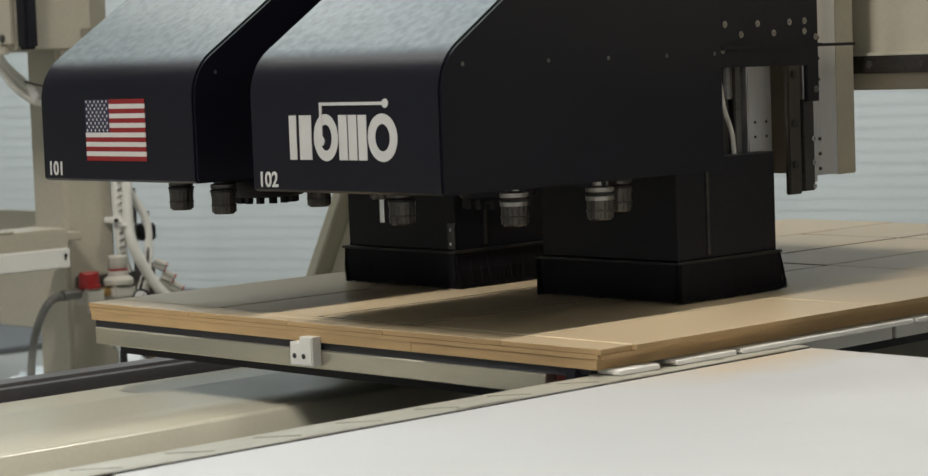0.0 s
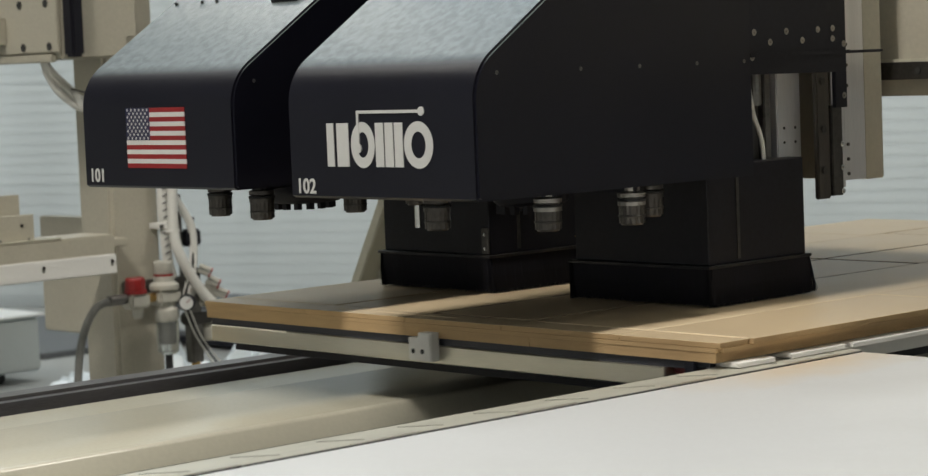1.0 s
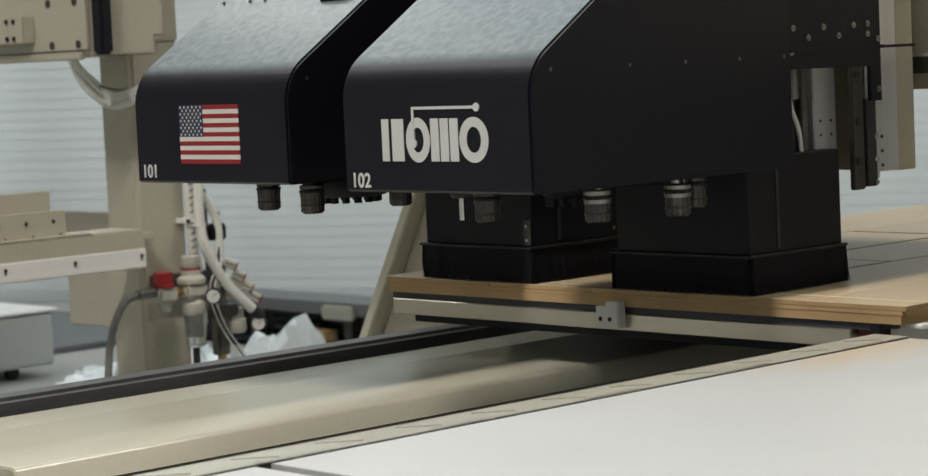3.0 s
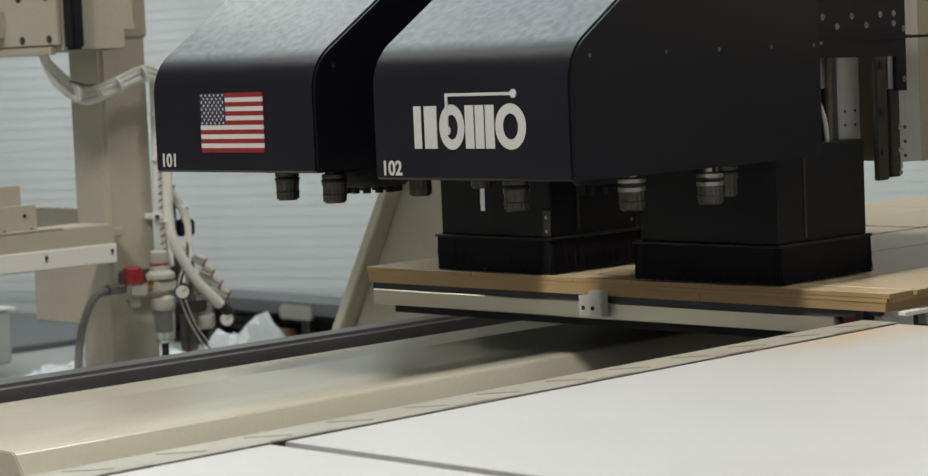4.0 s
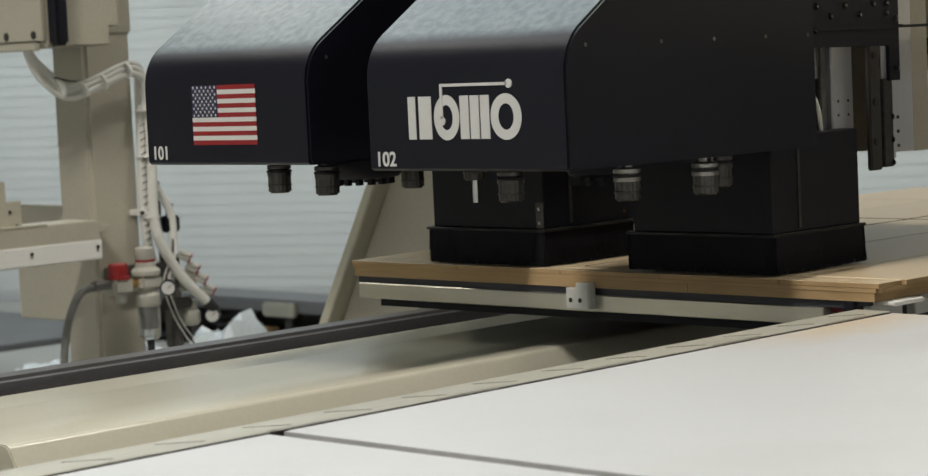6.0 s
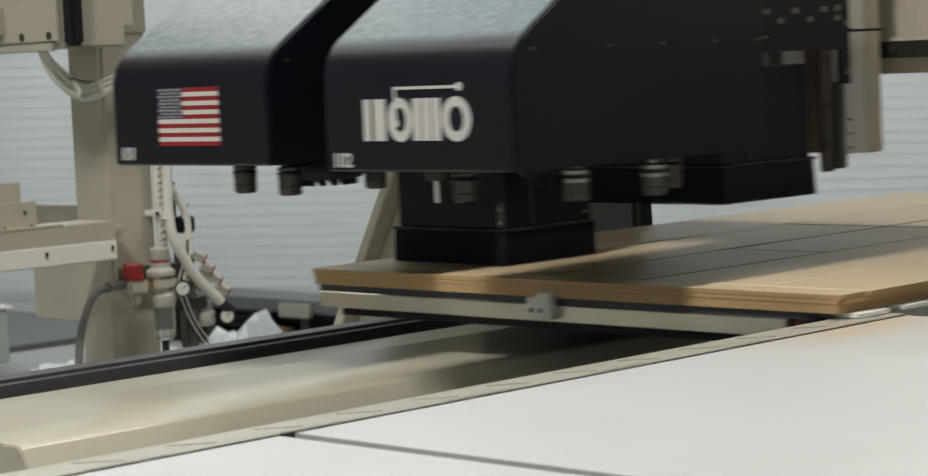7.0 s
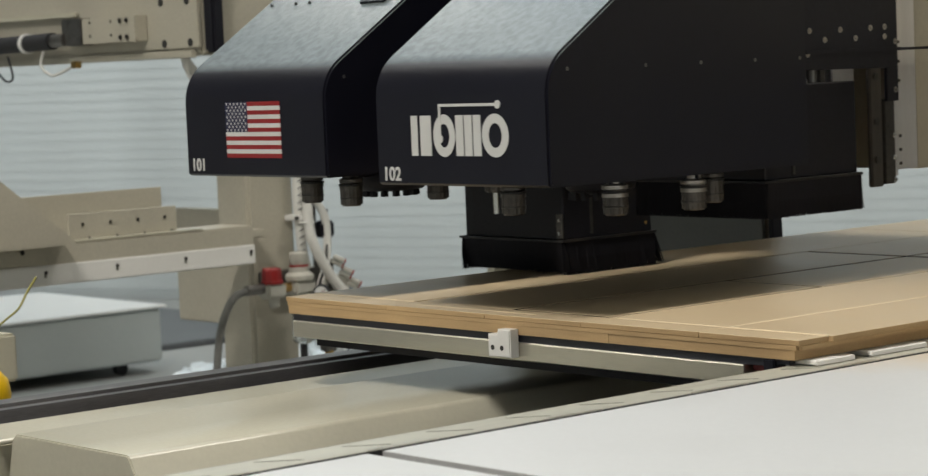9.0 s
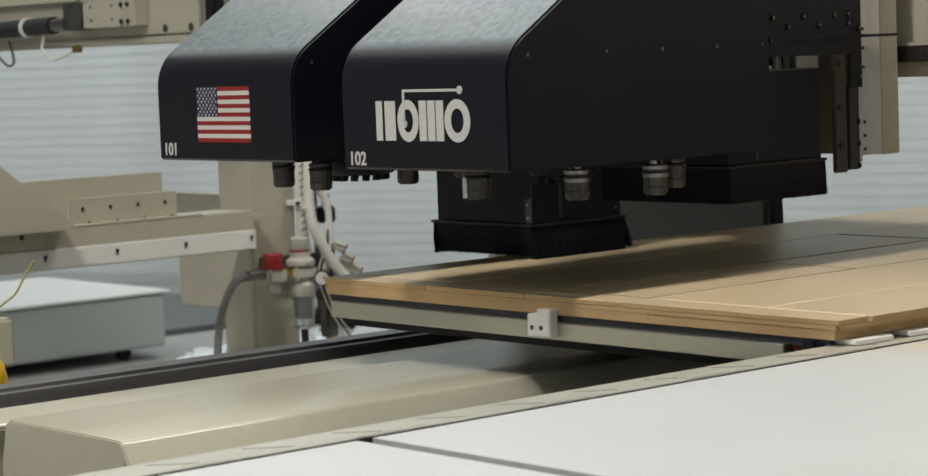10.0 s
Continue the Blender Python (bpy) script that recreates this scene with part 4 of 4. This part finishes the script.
# ---- loading arm, brackets and upper beam beside the column ----
def loading_arm():
    t = thing("loading_arm", "beige steel side arm with a white plastic wear strip", "machine arm", (-2.76, 0.3, 0.81))
    part("tube", box(-2.85, -2.697, -1.2, 1.372, 0.862, 0.919, 0.004), BEIGE_DULL, t)
    strip = part("wear_strip", box(-2.715, -2.693, -1.2, 1.372, 0.811, 0.866, 0.003), WHITE_PL, t, "white plastic wear strip")
    for k in range(10):
        y = 1.355 - k * 0.2205
        part("screw", bolt_head((-2.693, y, 0.846), (1, 0, 0), 0.0055, 0.006), STEEL_DARK, strip)
        part("slot", box(-2.6935, -2.6922, y - 0.0035, y + 0.0035, 0.833, 0.846), TICK, strip)
    angle = part("angle_bracket", box(-2.735, -2.729, 0.792, 1.135, 0.9235, 0.992, 0.001, seg=1), BEIGE_DULL, t)
    part("angle_foot", box(-2.735, -2.699, 0.792, 1.20, 0.9195, 0.9240), BEIGE, angle)
    for k in range(4):
        y = 0.835 + k * 0.087
        part("screw", bolt_head((-2.729, y, 0.963), (1, 0, 0), 0.005, 0.005), STEEL_DARK, angle)
        part("foot_screw", bolt_head((-2.715, y + 0.012, 0.924), (0, 0, 1), 0.006, 0.006), STEEL_DARK, angle)
    part("back_fence", box(-2.86, -2.853, 0.60, 1.17, 0.862, 1.040, 0.001, seg=1), BEIGE_DULL, t)
    gus = part("gusset", prism([(-0.6, 0.922), (0.748, 0.922), (0.748, 0.930), (0.20, 1.37), (-0.6, 1.37)], -2.632, -2.624, "x", 0.001), BEIGE_DULL, t, "triangular beige gusset plate")
    part("gusset_foot", box(-2.70, -2.624, -0.6, 0.75, 0.9195, 0.9262), BEIGE_DULL, gus)
    part("gusset_flange", box(-2.696, -2.690, -0.6, 0.70, 0.872, 0.918, 0.001, seg=1), BEIGE_DULL, gus)
    for y in (0.505, 0.625, 0.30, 0.1):
        part("flange_bolt", bolt_head((-2.690, y, 0.905), (1, 0, 0), 0.007, 0.007), STEEL_DARK, gus)
    part("arm_leg", box(-2.85, -2.75, -1.1, -1.0, 0.0, 0.862, 0.004), BEIGE_DULL, t)
    part("arm_tie", box(-2.95, -2.86, 1.30, 1.53, 0.868, 0.892, 0.004), BEIGE_DULL, t)


loading_arm()


def upper_beam():
    t = thing("upper_beam", "beige steel beam with end plate and air cylinder", "beam", (-4.5, 1.35, 1.40))
    part("beam", box(-7.0, -2.772, 1.28, 1.50, 1.405, 1.95, 0.006), BEIGE_DULL, t)
    part("lower_flange", box(-7.0, -2.80, 1.262, 1.28, 1.398, 1.420, 0.003), BEIGE_DULL, t)
    part("rib", box(-7.0, -3.42, 1.262, 1.28, 1.535, 1.552, 0.004), BEIGE, t)
    plate = part("end_plate", box(-3.40, -2.772, 1.268, 1.280, 1.425, 1.95, 0.002), BEIGE_DULL, t)
    for x in (-2.945, -2.813):
        part("plate_hole", rod((x, 1.269, 1.4315 + 0.01), (x, 1.2655, 1.4415), 0.0115, 18), SLOT, plate)
        part("plate_hole", rod((x - 0.01, 1.269, 1.56), (x - 0.01, 1.2655, 1.56), 0.0115, 18), SLOT, plate)
    part("end_cap", box(-2.772, -2.722, 1.285, 1.325, 1.41, 1.94, 0.008), BLACK_FLAT, t, "black beam end cap")
    br = part("cylinder_bracket", box(-3.32, -3.03, 1.225, 1.268, 1.452, 1.528, 0.002), BEIGE_DULL, t)
    for x in (-3.275, -3.16):
        for z in (1.475, 1.515):
            part("bracket_hole", rod((x, 1.2252, z), (x, 1.2235, z), 0.004, 10), SLOT, br)
    for x in (-3.105, -3.07):
        for z in (1.467, 1.516):
            part("bracket_bolt", bolt_head((x, 1.225, z), (0, -1, 0), 0.0085, 0.009), STEEL, br)
    part("clevis", box(-3.44, -3.325, 1.225, 1.268, 1.45, 1.53, 0.004), STEEL, t, "shiny steel clevis")
    cyl = part("air_cylinder", rod((-4.6, 1.23, 1.452), (-3.50, 1.23, 1.468), 0.026, 24), RUBBER, t, "black air cylinder", smooth=True)
    part("cylinder_end", rod((-3.50, 1.23, 1.468), (-3.42, 1.23, 1.470), 0.020, 20, bevel=0.003), STEEL, cyl)
    part("clamp_ring", rod((-3.66, 1.23, 1.4655), (-3.645, 1.23, 1.4657), 0.031, 20), WHITE_PL, cyl)
    part("small_tube", hose([(-3.55, 1.225, 1.44), (-3.56, 1.22, 1.395), (-3.50, 1.22, 1.365), (-3.42, 1.22, 1.378), (-3.36, 1.22, 1.395)], 0.0045, 8), HOSE_WHITE, t)
    part("elbow", box(-3.372, -3.338, 1.21, 1.23, 1.383, 1.404, 0.003), BRASS, t)
    part("small_tube", hose([(-3.86, 1.225, 1.43), (-3.83, 1.22, 1.385), (-3.775, 1.22, 1.352), (-3.735, 1.22, 1.365), (-3.76, 1.22, 1.43)], 0.0035, 8), RUBBER, t)
    part("post", box(-6.9, -6.7, 1.3, 1.5, 0.0, 1.405, 0.006), BEIGE_DULL, t)
    part("tie_plate", box(-2.92, -2.772, 1.49, 1.53, 1.46, 1.9, 0.003), BEIGE_DULL, t)


upper_beam()


# ---- things in the space behind ----
def clutter():
    t = thing("grey_cabinet", "low grey-green metal cabinet with white top on castors", "cabinet", (-6.7, 2.2, 0))
    part("body", box(-7.3, -6.22, 0.6, 3.32, 0.055, 0.298, 0.01), CABINET, t)
    part("lid", box(-7.32, -6.20, 0.58, 3.34, 0.298, 0.310, 0.004), WHITE_PL, t, "white top sheet")
    for x in (-6.32, -7.2):
        for y in (0.8, 2.0, 3.15):
            part("castor", rod((x - 0.02, y, 0.03), (x + 0.02, y, 0.03), 0.03, 18), RUBBER, t)
    t = thing("white_control_box", "small white control box on a steel foot", "box", (-1.58, -0.15, 0))
    part("box", box(-1.652, -1.514, -0.233, -0.063, 0.744, 0.843, 0.006), BEIGE, t)
    part("foot", box(-1.615, -1.555, -0.18, -0.12, 0.0, 0.744, 0.004), BEIGE_DULL, t)
    t = thing("yellow_button_housing", "round yellow emergency button housing on a post", "button", (-1.355, -0.234, 0))
    part("dome", lathe([(0.051, 0.728), (0.055, 0.749), (0.050, 0.778), (0.032, 0.799), (0.008, 0.806)], (-1.355, -0.234), 28), YELLOW, t, smooth=True)
    part("neck", lathe([(0.02, 0.0), (0.02, 0.730)], (-1.355, -0.234)), BLACK_FLAT, t)
    t = thing("yellow_strap", "thin yellow plastic strap tied to the white box", "strap", (-1.55, -0.07, 0.84))
    part("strap", hose([(-1.588, -0.074, 0.841), (-1.577, -0.069, 0.854), (-1.567, -0.053, 0.869), (-1.556, -0.032, 0.888), (-1.556, -0.010, 0.920), (-1.550, 0.010, 0.950)], 0.0026, 6), STRAP, t)
    t = thing("plastic_film", "crumpled pale blue plastic film on the floor", "film", (-4.75, 3.44, 0))
    rng = random.Random(5)
    bm = bmesh.new()
    g = [[bm.verts.new((-4.80 + 0.0375 * i + rng.uniform(-0.01, 0.01), 2.84 + 0.0425 * j + rng.uniform(-0.01, 0.01),
                        max(0.005, 0.33 * math.exp(-((i - 9) / 6.4) ** 2 - ((j - 10) / 7.2) ** 2) + rng.uniform(-0.022, 0.022) + 0.05 * math.sin(i * 1.3 + j * 0.7)))) for i in range(21)] for j in range(23)]
    for j in range(22):
        for i in range(20):
            bm.faces.new((g[j][i], g[j][i + 1], g[j + 1][i + 1], g[j + 1][i]))
    part("film", bm, FILM, t, smooth=True)
    copy_thing(t, Matrix.Translation((-5.25, 2.92, 0)) @ Matrix.Rotation(0.9, 4, "Z"))
    copy_thing(t, Matrix.Translation((-5.62, 3.25, 0)) @ Matrix.Rotation(2.3, 4, "Z") @ Matrix.Diagonal((0.9, 0.9, 0.4, 1)))
    t = thing("roller_stand", "low dark steel stand with grey top rail", "stand", (-5.8, 4.55, 0))
    part("top_rail", box(-6.9, -4.6, 4.42, 4.70, 0.185, 0.245, 0.008), BLUE_STEEL, t, "dark grey top rail")
    part("shelf", box(-6.9, -4.9, 4.45, 4.70, 0.02, 0.05, 0.004), BLACK_FLAT, t)
    part("back_panel", box(-6.9, -4.9, 4.68, 4.70, 0.05, 0.195), STEEL_DARK, t)
    for x in (-6.85, -6.2, -5.5, -4.95):
        part("leg", box(x - 0.03, x + 0.03, 4.44, 4.50, 0.0, 0.195, 0.004), STEEL_DARK, t)
    part("clamp", box(-5.62, -5.40, 4.38, 4.42, 0.17, 0.235, 0.01), ALU, t)
    t = thing("coiled_cable", "black cable coil lying on the stand shelf", "cable", (-6.0, 4.5, 0.05))
    part("coil", hose([(-6.0 + 0.16 * math.cos(a * 0.7), 4.56 + 0.07 * math.sin(a * 0.7), 0.068 + 0.005 * a) for a in range(22)], 0.014, 8, 4), RUBBER, t)
    t = thing("wood_offcut", "pale wood offcut lying on the stand shelf", "offcut", (-5.75, 4.45, 0.05))
    part("block", box(-5.86, -5.66, 4.43, 4.52, 0.0505, 0.105, 0.004), WOOD, t)
    # Thin sheet added to darken this area of the concrete floor.
    t = thing("floor_mat", "thin blue-grey sheet added for a darker area of floor", "mat", (-7.8, 4.3, 0))
    part("mat", box(-8.9, -6.9, 3.75, 4.75, 0.0, 0.03, 0.008), BLUE_STEEL, t)


clutter()


# ---- what moves ----
def motions():
    slide = [(0, -0.0360), (0.5, -0.0751), (1, -0.0796), (1.5, -0.0874), (2, -0.093), (3.3, -0.0837), (3.5, -0.0495), (4, -0.0037), (4.5, 0.0005), (5.5, 0.0),
             (6.7, 0.0), (6.8, -0.008), (6.9, -0.060), (7, -0.1325), (7.1, -0.236), (7.2, -0.266), (7.5, -0.2697), (8, -0.25), (8.5, -0.2562), (9, -0.2906), (9.5, -0.3721), (10, -0.3725)]
    for ob in (HEAD_A, HEAD_B, CARRIAGE):
        b = ob.location.copy()
        walk(ob, [(t, Matrix.Translation((b.x + d, b.y, b.z))) for t, d in slide])
    run = [(0, -0.4323), (0.5, -0.3976), (1, -0.2992), (1.5, -0.2125), (2, -0.1173), (2.8, 0.012), (3.5, 0.028), (4, 0.012), (4.5, 0.0), (5.5, 0.0), (6.7, 0.0), (6.8, -0.004), (6.9, -0.045),
           (7, -0.136), (7.1, -0.235), (7.2, -0.342), (7.3, -0.447), (7.4, -0.497), (7.5, -0.5178), (8, -0.5095), (8.5, -0.4992), (9, -0.4807), (9.5, -0.4773), (10, -0.3863)]
    for ob in (TABLE, LOWER, UPPER):
        b = ob.location.copy()
        walk(ob, [(t, Matrix.Translation((b.x, b.y + d, b.z))) for t, d in run])
    drag_a = [(0, 9), (2, 14), (2.6, 10), (3.3, 2), (6.7, 1), (7, -4), (7.5, 2), (8.2, 8), (9, 20), (10, 20)]
    drag_b = [(0, 13), (2, 14), (2.6, 10), (3.3, 2), (6.0, 1), (6.4, 0), (10, 0)]
    for (front, back), rows in zip(t_skirts, (drag_a, drag_b)):
        for ob, share in ((front, 0.8), (back, 1.0)):
            b = ob.location.copy()
            walk(ob, [(t, Matrix.Translation(b) @ pose(0, 0, 0, a * share, 0, 0)) for t, a in rows])
    walk(SHOE_B, [(t, Matrix.Translation((0, 0, h))) for t, h in ((0, 0), (5.9, 0), (6.1, 0.01), (6.5, 0.108), (6.7, 0.118), (10, 0.118))])


motions()
